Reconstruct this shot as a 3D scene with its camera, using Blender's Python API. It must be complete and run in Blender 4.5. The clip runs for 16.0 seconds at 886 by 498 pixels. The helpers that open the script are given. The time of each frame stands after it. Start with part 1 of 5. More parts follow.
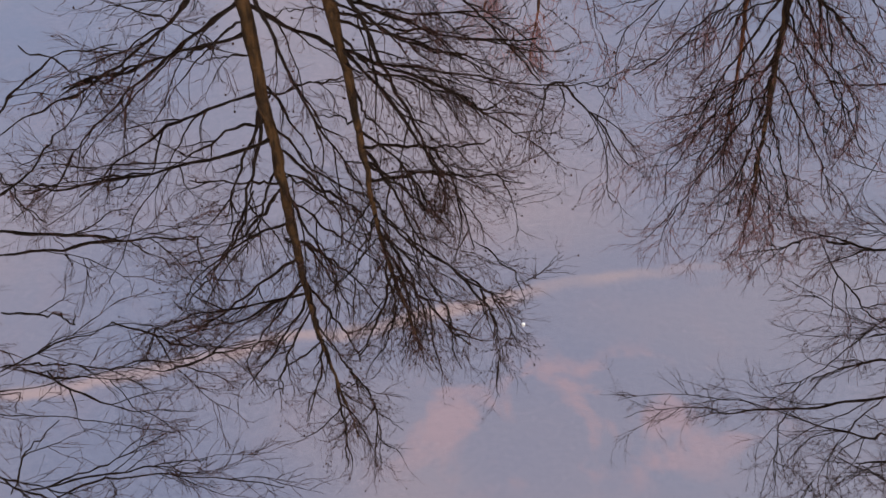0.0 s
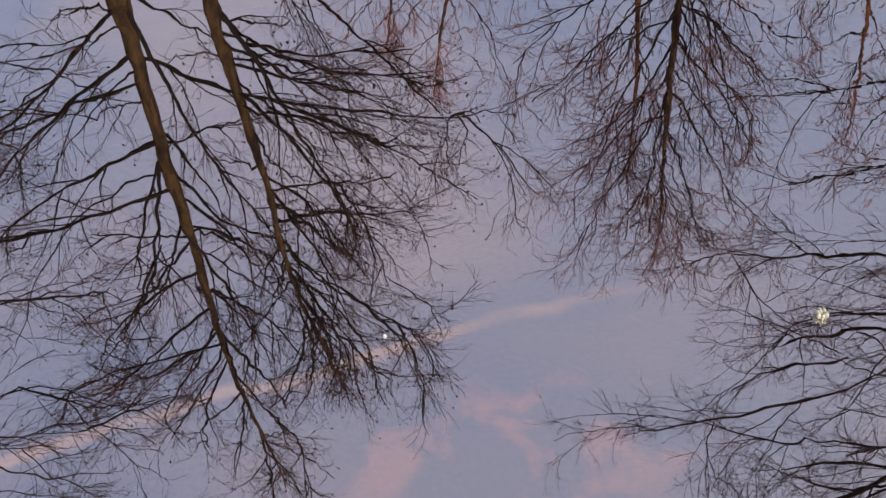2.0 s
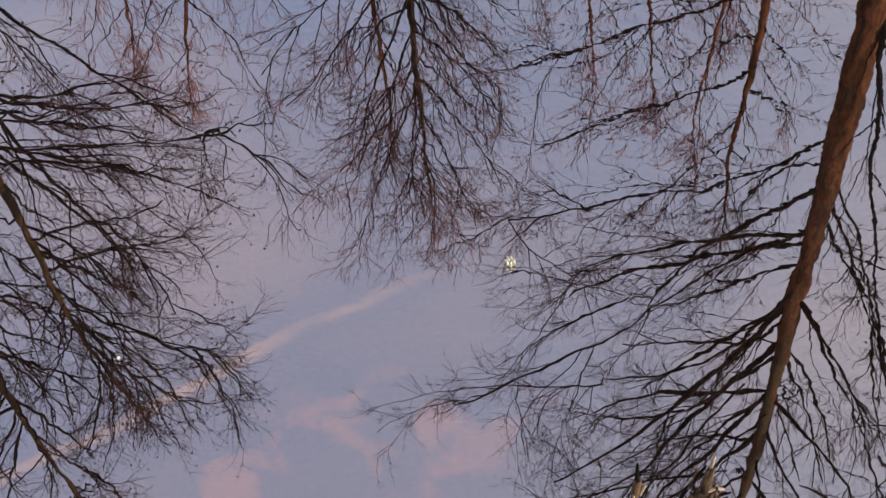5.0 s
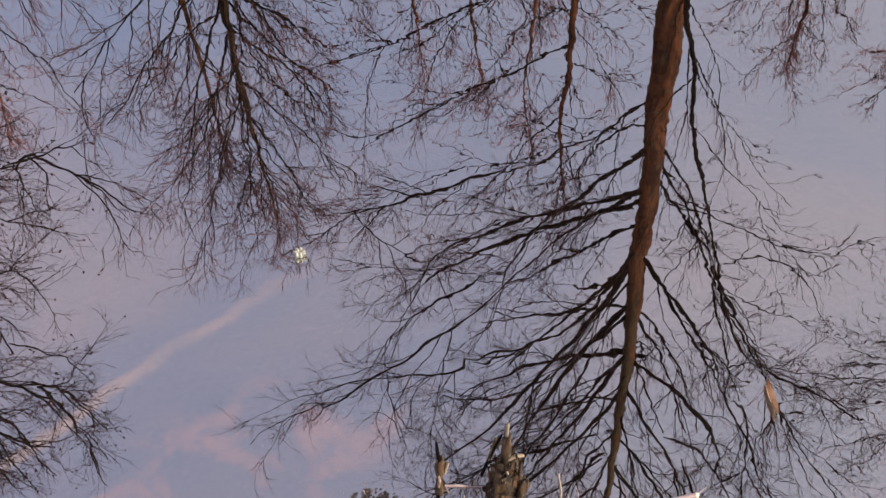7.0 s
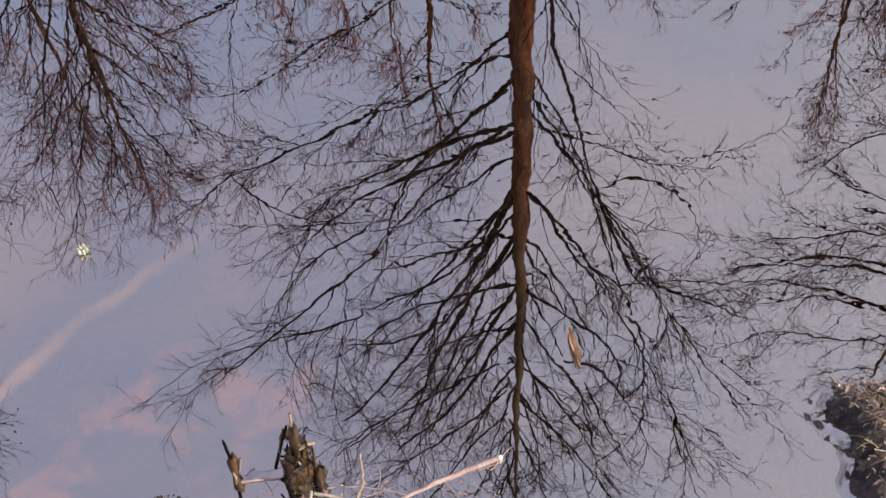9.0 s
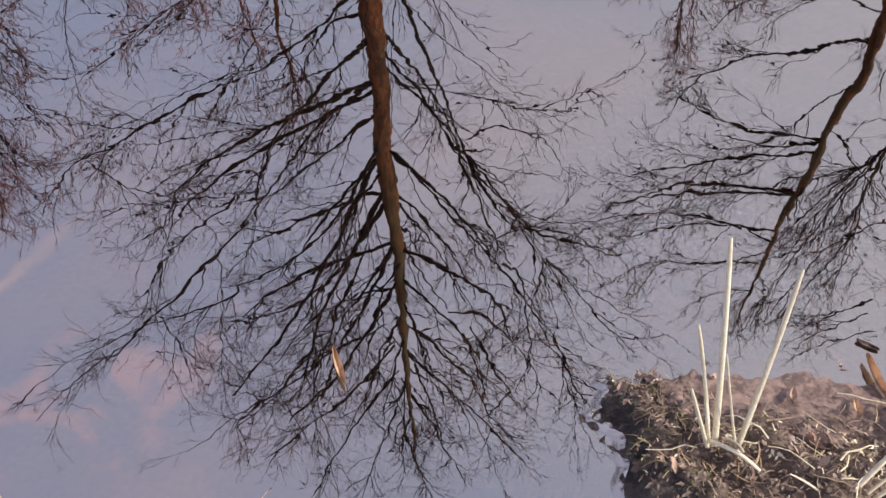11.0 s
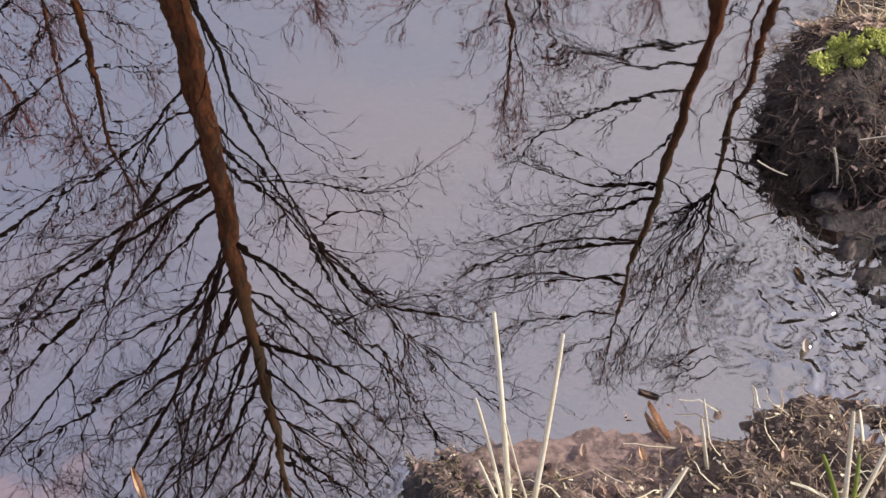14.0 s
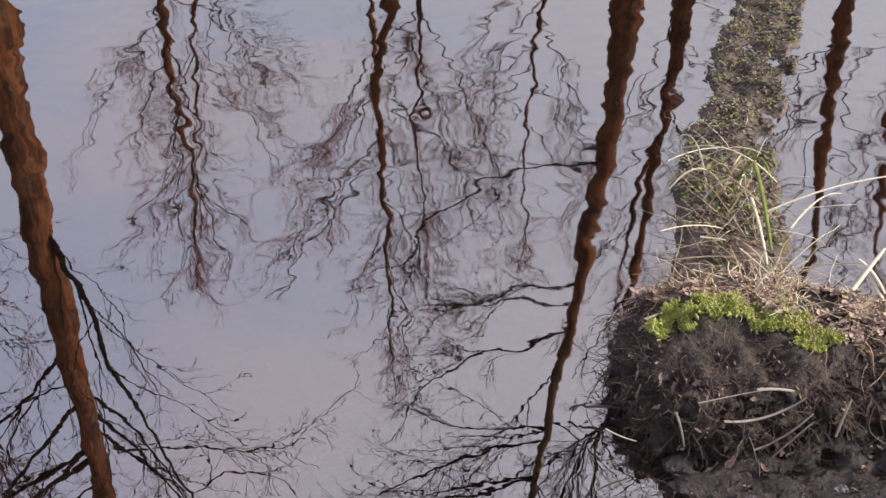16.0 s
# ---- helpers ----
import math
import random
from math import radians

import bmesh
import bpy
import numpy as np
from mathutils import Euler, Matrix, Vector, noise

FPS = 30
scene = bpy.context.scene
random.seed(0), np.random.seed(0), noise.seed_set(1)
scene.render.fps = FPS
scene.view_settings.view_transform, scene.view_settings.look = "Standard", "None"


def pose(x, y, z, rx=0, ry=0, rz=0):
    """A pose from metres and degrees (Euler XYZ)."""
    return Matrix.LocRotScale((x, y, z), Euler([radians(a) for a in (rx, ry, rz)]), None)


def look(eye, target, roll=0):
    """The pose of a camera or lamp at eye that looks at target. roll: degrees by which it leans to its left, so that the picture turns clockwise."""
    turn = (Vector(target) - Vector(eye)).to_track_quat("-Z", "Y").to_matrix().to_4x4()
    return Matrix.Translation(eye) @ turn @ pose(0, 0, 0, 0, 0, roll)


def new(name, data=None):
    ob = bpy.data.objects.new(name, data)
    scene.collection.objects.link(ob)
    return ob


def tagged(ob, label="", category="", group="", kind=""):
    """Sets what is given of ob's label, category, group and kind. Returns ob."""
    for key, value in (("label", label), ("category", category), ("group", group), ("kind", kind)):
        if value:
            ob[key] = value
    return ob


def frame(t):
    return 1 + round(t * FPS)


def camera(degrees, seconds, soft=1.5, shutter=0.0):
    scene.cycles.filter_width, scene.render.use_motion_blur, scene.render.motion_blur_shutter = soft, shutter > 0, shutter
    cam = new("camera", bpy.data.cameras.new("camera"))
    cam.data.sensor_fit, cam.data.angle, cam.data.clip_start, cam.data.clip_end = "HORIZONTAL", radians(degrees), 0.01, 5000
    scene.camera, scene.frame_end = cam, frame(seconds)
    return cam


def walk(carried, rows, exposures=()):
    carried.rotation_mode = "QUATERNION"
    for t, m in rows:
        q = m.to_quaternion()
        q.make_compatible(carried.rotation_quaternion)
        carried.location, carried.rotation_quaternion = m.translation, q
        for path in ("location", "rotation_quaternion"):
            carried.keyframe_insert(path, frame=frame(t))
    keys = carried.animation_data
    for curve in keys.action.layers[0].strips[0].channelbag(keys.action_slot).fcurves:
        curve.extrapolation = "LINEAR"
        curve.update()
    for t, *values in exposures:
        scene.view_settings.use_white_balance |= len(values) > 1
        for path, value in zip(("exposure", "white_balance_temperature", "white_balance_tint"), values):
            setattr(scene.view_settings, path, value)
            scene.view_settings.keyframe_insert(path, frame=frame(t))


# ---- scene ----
# camera and walk: eye, turn to the left, pitch and roll in degrees
def stand(x, y, z, yaw, pitch, roll):
    return pose(x, y, z, 90 + pitch, 0, yaw) @ pose(0, 0, 0, 0, 0, roll)


cam = camera(46, 16.0, soft=1.5)
PATH = [
    (0.0, stand(-0.029, -0.052, 1.671, -1.98, -44.60, 0.82)),
    (0.5, stand(-0.053, -0.021, 1.630, -3.46, -44.06, 0.70)),
    (1.0, stand(-0.048, -0.004, 1.587, -4.99, -43.58, 0.90)),
    (1.5, stand(0.024, -0.005, 1.635, -6.24, -43.29, 0.83)),
    (2.0, stand(0.121, -0.082, 1.605, -7.46, -42.33, 0.41)),
    (2.5, stand(0.180, -0.076, 1.607, -8.73, -42.18, -0.66)),
    (3.0, stand(0.186, -0.101, 1.630, -11.47, -42.14, -0.67)),
    (3.5, stand(0.204, -0.143, 1.663, -13.80, -42.17, -0.49)),
    (4.0, stand(0.208, -0.199, 1.719, -16.37, -41.88, -0.44)),
    (4.5, stand(0.231, -0.252, 1.718, -18.72, -41.47, -0.22)),
    (5.0, stand(0.272, -0.294, 1.735, -22.34, -42.32, -0.07)),
    (5.2, stand(0.296, -0.291, 1.737, -24.30, -42.56, -0.02)),
    (7.5, stand(0.476, -0.336, 1.649, -33.74, -43.23, -0.25)),
    (8.0, stand(0.518, -0.354, 1.647, -35.55, -44.22, -0.47)),
    (8.5, stand(0.583, -0.403, 1.655, -38.43, -44.10, -0.99)),
    (9.0, stand(0.695, -0.380, 1.642, -40.17, -45.90, -1.21)),
    (9.2, stand(0.738, -0.395, 1.658, -40.60, -46.44, -1.49)),
    (11.3, stand(1.045, -0.442, 1.605, -49.87, -48.99, -0.18)),
    (11.5, stand(1.058, -0.453, 1.606, -50.36, -49.18, -0.25)),
    (12.0, stand(1.079, -0.489, 1.602, -52.60, -48.69, -0.57)),
    (12.5, stand(1.099, -0.528, 1.629, -54.46, -47.67, -0.66)),
    (13.0, stand(1.105, -0.546, 1.639, -56.57, -47.24, 0.02)),
    (13.5, stand(1.099, -0.558, 1.651, -58.86, -45.88, 0.34)),
    (14.0, stand(1.098, -0.569, 1.670, -59.50, -44.35, 0.56)),
    (14.5, stand(1.112, -0.580, 1.671, -61.54, -42.16, 0.80)),
    (15.0, stand(1.117, -0.629, 1.706, -63.25, -38.35, 0.10)),
    (15.2, stand(1.131, -0.658, 1.718, -63.66, -36.92, -0.02)),
    (15.5, stand(1.163, -0.668, 1.720, -64.11, -34.53, 0.39)),
    (16.0, stand(1.185, -0.635, 1.757, -66.64, -30.95, 1.40)),
]
walk(cam, PATH, exposures=[(0.0, 2.0), (16.0, 2.0)])

# world: evening sky under a thin lavender veil of high cloud, one old contrail, soft sun
SUN_EL, SUN_AZ = radians(36), radians(158)
world = bpy.data.worlds.new("world")
scene.world = world
world.use_nodes = True
WT = world.node_tree


def link_math(tree, op, a, b=None, c=None, clamp=False):
    n = tree.nodes.new("ShaderNodeMath")
    n.operation, n.use_clamp = op, clamp
    for i, v in enumerate((a, b, c)):
        if v is None:
            continue
        if isinstance(v, (int, float)):
            n.inputs[i].default_value = v
        else:
            tree.links.new(v, n.inputs[i])
    return n.outputs[0]


def link_mix(tree, fac, a, b):
    n = tree.nodes.new("ShaderNodeMix")
    n.data_type = 'RGBA'
    for sock, v in ((n.inputs[0], fac), (n.inputs[6], a), (n.inputs[7], b)):
        if isinstance(v, (int, float)):
            sock.default_value = v
        elif isinstance(v, tuple):
            sock.default_value = (*v, 1)
        else:
            tree.links.new(v, sock)
    return n.outputs[2]


def link_noise(tree, vec, scale, detail=4.0, rough=0.55, distort=0.0):
    n = tree.nodes.new("ShaderNodeTexNoise")
    n.inputs["Scale"].default_value, n.inputs["Detail"].default_value = scale, detail
    n.inputs["Roughness"].default_value, n.inputs["Distortion"].default_value = rough, distort
    if vec is not None:
        tree.links.new(vec, n.inputs["Vector"])
    return n.outputs["Fac"]


def link_range(tree, v, a, b, c=0.0, d=1.0, smooth=True):
    n = tree.nodes.new("ShaderNodeMapRange")
    n.interpolation_type = 'SMOOTHSTEP' if smooth else 'LINEAR'
    tree.links.new(v, n.inputs[0])
    for i, x in enumerate((a, b, c, d)):
        n.inputs[i + 1].default_value = x
    return n.outputs[0]


sky = WT.nodes.new("ShaderNodeTexSky")
sky.sky_type, sky.sun_disc = 'NISHITA', False
sky.sun_elevation, sky.sun_rotation = SUN_EL, SUN_AZ
coord = WT.nodes.new("ShaderNodeTexCoord").outputs["Generated"]
split = WT.nodes.new("ShaderNodeSeparateXYZ")
WT.links.new(coord, split.inputs[0])
dx, dy, dz = split.outputs
up = link_math(WT, 'MAXIMUM', dz, 0.08)
u = link_math(WT, 'DIVIDE', dx, up)
v = link_math(WT, 'DIVIDE', dy, up)
join = WT.nodes.new("ShaderNodeCombineXYZ")
WT.links.new(u, join.inputs[0]), WT.links.new(v, join.inputs[1])
layer = join.outputs[0]
clear = WT.nodes.new("ShaderNodeVectorMath")
clear.operation = 'SCALE'
WT.links.new(sky.outputs[0], clear.inputs[0])
clear.inputs["Scale"].default_value = 0.11
broad = link_range(WT, link_noise(WT, layer, 1.1, 3, 0.5, 0.3), 0.38, 0.62)
fine = link_range(WT, link_noise(WT, layer, 11.0, 5, 0.55, 0.4), 0.49, 0.63)
veil = link_mix(WT, broad, (0.087, 0.090, 0.128), (0.138, 0.113, 0.125))
east = link_range(WT, link_math(WT, 'DIVIDE', dx, link_math(WT, 'MAXIMUM', link_math(WT, 'ADD', link_math(WT, 'ABSOLUTE', dy), link_math(WT, 'ABSOLUTE', dx)), 0.01)), 0.15, 0.95)
veil = link_mix(WT, link_math(WT, 'MULTIPLY', east, 0.85), veil, (0.158, 0.137, 0.131))
gu = link_math(WT, 'MULTIPLY_ADD', u, 2.0, -0.56)
gv = link_math(WT, 'MULTIPLY_ADD', v, 4.4, -3.65)
gap = link_math(WT, 'ADD', link_math(WT, 'MULTIPLY', gu, gu), link_math(WT, 'MULTIPLY', gv, gv))
gap = link_math(WT, 'ADD', gap, link_math(WT, 'MULTIPLY_ADD', link_noise(WT, layer, 3.0, 4), 1.6, -0.8))
veil = link_mix(WT, link_math(WT, 'MULTIPLY', link_range(WT, gap, 0.1, 1.2, 1.0, 0.0), 0.35), veil, (0.081, 0.087, 0.125))
pu = link_math(WT, 'MULTIPLY_ADD', u, 4.2, -0.75)
pv = link_math(WT, 'MULTIPLY_ADD', v, 11.0, -8.05)
ring = link_math(WT, 'ADD', link_math(WT, 'MULTIPLY', pu, pu), link_math(WT, 'MULTIPLY', pv, pv))
high = link_range(WT, ring, 0.3, 1.9, 1.0, 0.12)
pinks = link_math(WT, 'MULTIPLY', link_math(WT, 'MULTIPLY', fine, high), 0.5)
veil = link_mix(WT, pinks, veil, (0.215, 0.130, 0.128))
line = link_math(WT, 'SUBTRACT', v, link_math(WT, 'MULTIPLY_ADD', u, 0.235, 0.890))
waver = link_math(WT, 'MULTIPLY_ADD', link_noise(WT, layer, 4.0, 4), 0.10, -0.05)
off = link_math(WT, 'ABSOLUTE', link_math(WT, 'ADD', line, waver))
trail = link_range(WT, off, 0.002, 0.018, 1.0, 0.0)
trail = link_math(WT, 'MULTIPLY', trail, link_range(WT, link_noise(WT, layer, 7.0, 4), 0.3, 0.6, 0.4, 1.0))
trail = link_math(WT, 'MULTIPLY', trail, link_range(WT, u, 0.05, 0.56, 1.0, 0.0))
veil = link_mix(WT, link_math(WT, 'MULTIPLY', trail, 0.44), veil, (0.31, 0.195, 0.145))
top = link_math(WT, 'MULTIPLY', link_range(WT, dz, 0.82, 0.90), link_range(WT, dx, 0.15, 0.40))
veil = link_mix(WT, link_math(WT, 'MULTIPLY', top, 0.75), veil, (0.096, 0.096, 0.124))
total = link_mix(WT, 0.86, clear.outputs[0], veil)
back = WT.nodes["Background"]
WT.links.new(total, back.inputs[0])
back.inputs[1].default_value = 1.0

sun = new("sun", bpy.data.lights.new("sun", "SUN"))
sun.data.energy, sun.data.angle, sun.data.color = 1.15, radians(6), (1.0, 0.90, 0.78)
sun.matrix_world = look((math.sin(SUN_AZ) * math.cos(SUN_EL) * 50, math.cos(SUN_AZ) * math.cos(SUN_EL) * 50, math.sin(SUN_EL) * 50), (0, 0, 0))

# materials
def surface(name, cols, scale, rough=0.85, bump=0.3, bump_scale=None, detail=5.0, spots=None, stretch=None, dist=0.01, vary=0.25, gloss=0.5, aloft=None):
    """Two tones mixed by noise at two scales, optional third tone in spots, with relief."""
    m = bpy.data.materials.new(name)
    m.use_nodes = True
    nt = m.node_tree
    b = nt.nodes["Principled BSDF"]
    tc = nt.nodes.new("ShaderNodeTexCoord").outputs["Object"]
    if stretch:
        mp = nt.nodes.new("ShaderNodeMapping")
        mp.inputs["Scale"].default_value = stretch
        nt.links.new(tc, mp.inputs[0])
        tc = mp.outputs[0]
    wide = link_noise(nt, tc, scale, 3)
    fine_n = link_noise(nt, tc, (bump_scale or scale * 6), detail, 0.65)
    fac = link_range(nt, link_math(nt, 'MULTIPLY_ADD', fine_n, 0.5, link_math(nt, 'MULTIPLY', wide, 0.5)), 0.41, 0.59)
    col = link_mix(nt, fac, cols[0], cols[1])
    if spots:
        col = link_mix(nt, link_range(nt, link_noise(nt, tc, scale * 2.3, 4, 0.6, 0.5), spots[1], spots[1] + 0.08), col, spots[0])
    if aloft:
        high = nt.nodes.new("ShaderNodeSeparateXYZ")
        nt.links.new(nt.nodes.new("ShaderNodeTexCoord").outputs["Object"], high.inputs[0])
        col = link_mix(nt, link_math(nt, 'MULTIPLY', link_range(nt, high.outputs[2], 7.5, 10.5, 0.0, 1.2), link_range(nt, wide, 0.35, 0.60, 0.35, 0.85)), col, aloft)
    rnd = nt.nodes.new("ShaderNodeNewGeometry").outputs["Random Per Island"]
    col = link_mix(nt, link_math(nt, 'MULTIPLY', rnd, vary), col, tuple(c * 0.45 for c in cols[0]))
    nt.links.new(col, b.inputs["Base Color"])
    b.inputs["Roughness"].default_value, b.inputs["Specular IOR Level"].default_value = rough, gloss
    if bump:
        bp = nt.nodes.new("ShaderNodeBump")
        bp.inputs["Strength"].default_value, bp.inputs["Distance"].default_value = bump, dist
        nt.links.new(fine_n, bp.inputs["Height"])
        nt.links.new(bp.outputs[0], b.inputs["Normal"])
    return m


M_BARK = surface("bark_brown", ((0.185, 0.066, 0.028), (0.026, 0.013, 0.009)), 8.0, 0.9, 1.0, 30, stretch=(1, 1, 0.3), dist=0.02, spots=((0.085, 0.072, 0.040), 0.58), gloss=0.08, aloft=(0.075, 0.060, 0.033))
M_BARK_OLIVE = surface("bark_olive", ((0.085, 0.046, 0.020), (0.010, 0.008, 0.006)), 9.0, 0.9, 1.0, 34, stretch=(1, 1, 0.3), dist=0.02, spots=((0.11, 0.10, 0.06), 0.66), gloss=0.08)
# limb bark near black: the shade of backlit limbs is put into the colour
M_LIMB = surface("bark_limb_backlit", ((0.012, 0.009, 0.008), (0.006, 0.005, 0.005)), 2.0, 0.9, 0.3, 20, spots=((0.08, 0.034, 0.018), 0.68), gloss=0.08)
M_LIMB_RED = surface("bark_limb_red", ((0.045, 0.022, 0.019), (0.014, 0.009, 0.009)), 2.0, 0.9, 0.3, 20, gloss=0.08)
M_TWIG = surface("twig", ((0.085, 0.043, 0.042), (0.026, 0.016, 0.018)), 1.2, 0.85, 0.0, 9, gloss=0.08)
M_TWIG_MAUVE = surface("twig_mauve", ((0.20, 0.100, 0.104), (0.085, 0.046, 0.050)), 0.9, 0.85, 0.0, 6, gloss=0.08)
M_TWIG_RED = surface("twig_red", ((0.36, 0.160, 0.152), (0.17, 0.080, 0.080)), 0.9, 0.85, 0.0, 6, gloss=0.08)
M_SOIL = surface("wet_soil", ((0.21, 0.152, 0.122), (0.075, 0.056, 0.047)), 9.0, 0.5, 0.9, 60, spots=((0.27, 0.20, 0.16), 0.60), dist=0.012)
M_MUD = surface("black_mud", ((0.098, 0.082, 0.080), (0.030, 0.025, 0.025)), 12.0, 0.28, 1.0, 80, spots=((0.11, 0.09, 0.08), 0.60), dist=0.015)
M_PEAT = surface("dark_peat", ((0.110, 0.082, 0.068), (0.026, 0.020, 0.018)), 14.0, 0.6, 1.0, 110, spots=((0.20, 0.15, 0.10), 0.58), dist=0.012)
M_STRAW = surface("straw", ((0.90, 0.84, 0.66), (0.78, 0.68, 0.47)), 20, 0.6, 0.2, 160, dist=0.001, vary=0.15)
M_DEAD = surface("dead_grass", ((0.62, 0.48, 0.31), (0.36, 0.25, 0.16)), 8, 0.75, 0.2, 90, dist=0.001, vary=0.7)
M_LITTER = surface("leaf_litter", ((0.55, 0.39, 0.315), (0.29, 0.20, 0.165)), 8, 0.7, 0.3, 90, dist=0.002, vary=0.5, spots=((0.40, 0.29, 0.19), 0.56))
M_SOD = surface("sod_scraps", ((0.72, 0.55, 0.43), (0.42, 0.31, 0.24)), 8, 0.75, 0.3, 90, dist=0.002, vary=0.7, spots=((0.55, 0.46, 0.28), 0.58))
M_HUMUS = surface("humus", ((0.50, 0.37, 0.30), (0.16, 0.117, 0.098)), 10, 0.6, 0.4, 120, dist=0.003, vary=0.8, spots=((0.34, 0.27, 0.18), 0.60))
M_ROOT = surface("root", ((0.36, 0.26, 0.21), (0.14, 0.10, 0.082)), 10, 0.8, 0.2, 90, dist=0.001, vary=0.8)
M_DARKROOT = surface("dark_root", ((0.20, 0.14, 0.11), (0.055, 0.040, 0.034)), 10, 0.8, 0.2, 90, dist=0.001, vary=0.8)
M_PALEROOT = surface("pale_root", ((0.55, 0.49, 0.41), (0.36, 0.31, 0.25)), 20, 0.7, 0.2, 90, dist=0.001)
M_MOSS = surface("moss", ((0.60, 0.64, 0.16), (0.30, 0.35, 0.08)), 18, 0.8, 0.3, 160, dist=0.003, vary=0.8, spots=((0.70, 0.70, 0.28), 0.56))
M_DRIFT = surface("driftwood", ((0.60, 0.44, 0.40), (0.40, 0.28, 0.25)), 24, 0.6, 0.2, 120, dist=0.001)
M_GREEN = surface("green_grass", ((0.30, 0.36, 0.07), (0.17, 0.23, 0.04)), 12, 0.6, 0.1, 90, dist=0.001, vary=0.5)
M_ALGAE = surface("algae", ((0.36, 0.34, 0.26), (0.15, 0.14, 0.115)), 7, 0.8, 0.3, 90, dist=0.002, vary=0.5, spots=((0.36, 0.42, 0.11), 0.50))
M_SILT = surface("wet_silt", ((0.37, 0.265, 0.23), (0.14, 0.10, 0.09)), 22.0, 0.35, 0.6, 90, spots=((0.50, 0.39, 0.33), 0.62), dist=0.004)
M_STUB = surface("reed_stub", ((0.135, 0.072, 0.028), (0.012, 0.008, 0.006)), 60, 0.75, 0.6, 150, dist=0.003, stretch=(1, 1, 0.25), spots=((0.40, 0.29, 0.15), 0.63))
M_FLOAT = surface("pale_leaf", ((0.68, 0.66, 0.54), (0.34, 0.33, 0.23)), 60, 0.5, 0.4, 220, dist=0.002, spots=((0.06, 0.05, 0.03), 0.56))
M_AMBER = surface("amber_leaf", ((0.74, 0.52, 0.34), (0.52, 0.31, 0.18)), 30, 0.55, 0.3, 160, dist=0.001)
M_WHITE = surface("seed_fluff", ((0.8, 0.8, 0.78), (0.7, 0.7, 0.68)), 60, 0.8, 0.2, 200, dist=0.001)


def water_material():
    m = bpy.data.materials.new("pond_water")
    m.use_nodes = True
    nt = m.node_tree
    nt.nodes.remove(nt.nodes["Principled BSDF"])
    tc = nt.nodes.new("ShaderNodeTexCoord").outputs["Object"]
    sp = nt.nodes.new("ShaderNodeSeparateXYZ")
    nt.links.new(tc, sp.inputs[0])
    calm = link_noise(nt, tc, 4.0, 2, 0.4)
    stir = link_noise(nt, tc, 3.6, 1, 0.4, 0.3)
    tight = link_noise(nt, tc, 10.0, 1.0, 0.4, 2.2)
    breeze = link_range(nt, sp.outputs[0], 2.4, 4.3)
    jitter = link_noise(nt, tc, 34.0, 1, 0.4)
    stirred = link_range(nt, sp.outputs[0], 0.9, 1.9, 0.2, 1.0)
    inlet = nt.nodes.new("ShaderNodeVectorMath")
    inlet.operation = 'DISTANCE'
    nt.links.new(tc, inlet.inputs[0])
    inlet.inputs[1].default_value = (2.82, -0.60, 0)
    cove = link_range(nt, inlet.outputs["Value"], 0.16, 0.36, 1.0, 0.0)
    h = link_math(nt, 'MULTIPLY', calm, 0.0005)
    h = link_math(nt, 'ADD', h, link_math(nt, 'MULTIPLY', link_math(nt, 'MULTIPLY', jitter, stirred), 0.000035))
    h = link_math(nt, 'ADD', h, link_math(nt, 'MULTIPLY', link_math(nt, 'MULTIPLY', stir, breeze), 0.0030))
    h = link_math(nt, 'ADD', h, link_math(nt, 'MULTIPLY', link_math(nt, 'MULTIPLY', tight, cove), 0.0170))
    bp = nt.nodes.new("ShaderNodeBump")
    bp.inputs["Strength"].default_value, bp.inputs["Distance"].default_value = 1.0, 1.0
    nt.links.new(h, bp.inputs["Height"])
    gl = nt.nodes.new("ShaderNodeBsdfGlossy")
    nt.links.new(link_math(nt, 'MULTIPLY', breeze, 0.02), gl.inputs["Roughness"])
    gl.inputs["Color"].default_value = (0.992, 0.978, 0.970, 1)
    nt.links.new(bp.outputs[0], gl.inputs["Normal"])
    tr = nt.nodes.new("ShaderNodeBsdfTransparent")
    tr.inputs["Color"].default_value = (0.50, 0.43, 0.37, 1)
    mx = nt.nodes.new("ShaderNodeMixShader")
    mx.inputs[0].default_value = 0.62
    nt.links.new(tr.outputs[0], mx.inputs[1]), nt.links.new(gl.outputs[0], mx.inputs[2])
    nt.links.new(mx.outputs[0], nt.nodes["Material Output"].inputs["Surface"])
    return m


M_WATER = water_material()

# ground: one sheet with the pond basin, the near bank, the mossy tussock's footing and the spit
def inside_distance(px, py, poly):
    """Distance to a closed outline, positive inside."""
    best = np.full(px.shape, 1e9)
    odd = np.zeros(px.shape, bool)
    for (ax, ay), (bx, by) in zip(poly, poly[1:] + poly[:1]):
        ex, ey = bx - ax, by - ay
        k = np.clip(((px - ax) * ex + (py - ay) * ey) / (ex * ex + ey * ey), 0, 1)
        best = np.minimum(best, np.hypot(px - ax - k * ex, py - ay - k * ey))
        cross = (ay > py) != (by > py)
        odd ^= cross & (px < ex * (py - ay) / (ey if ey else 1e-9) + ax)
    return np.where(odd, best, -best)


def fuzz(px, py, size, seed):
    """Smooth lumps of the given size: many crossed waves."""
    r = np.random.default_rng(seed)
    total = 0
    for _ in range(9):
        a, k = r.uniform(0, 6.28), 6.28 / (size * r.uniform(0.6, 1.6))
        total = total + np.sin(k * (px * math.cos(a) + py * math.sin(a)) + r.uniform(0, 6.28))
    return total / 2.2


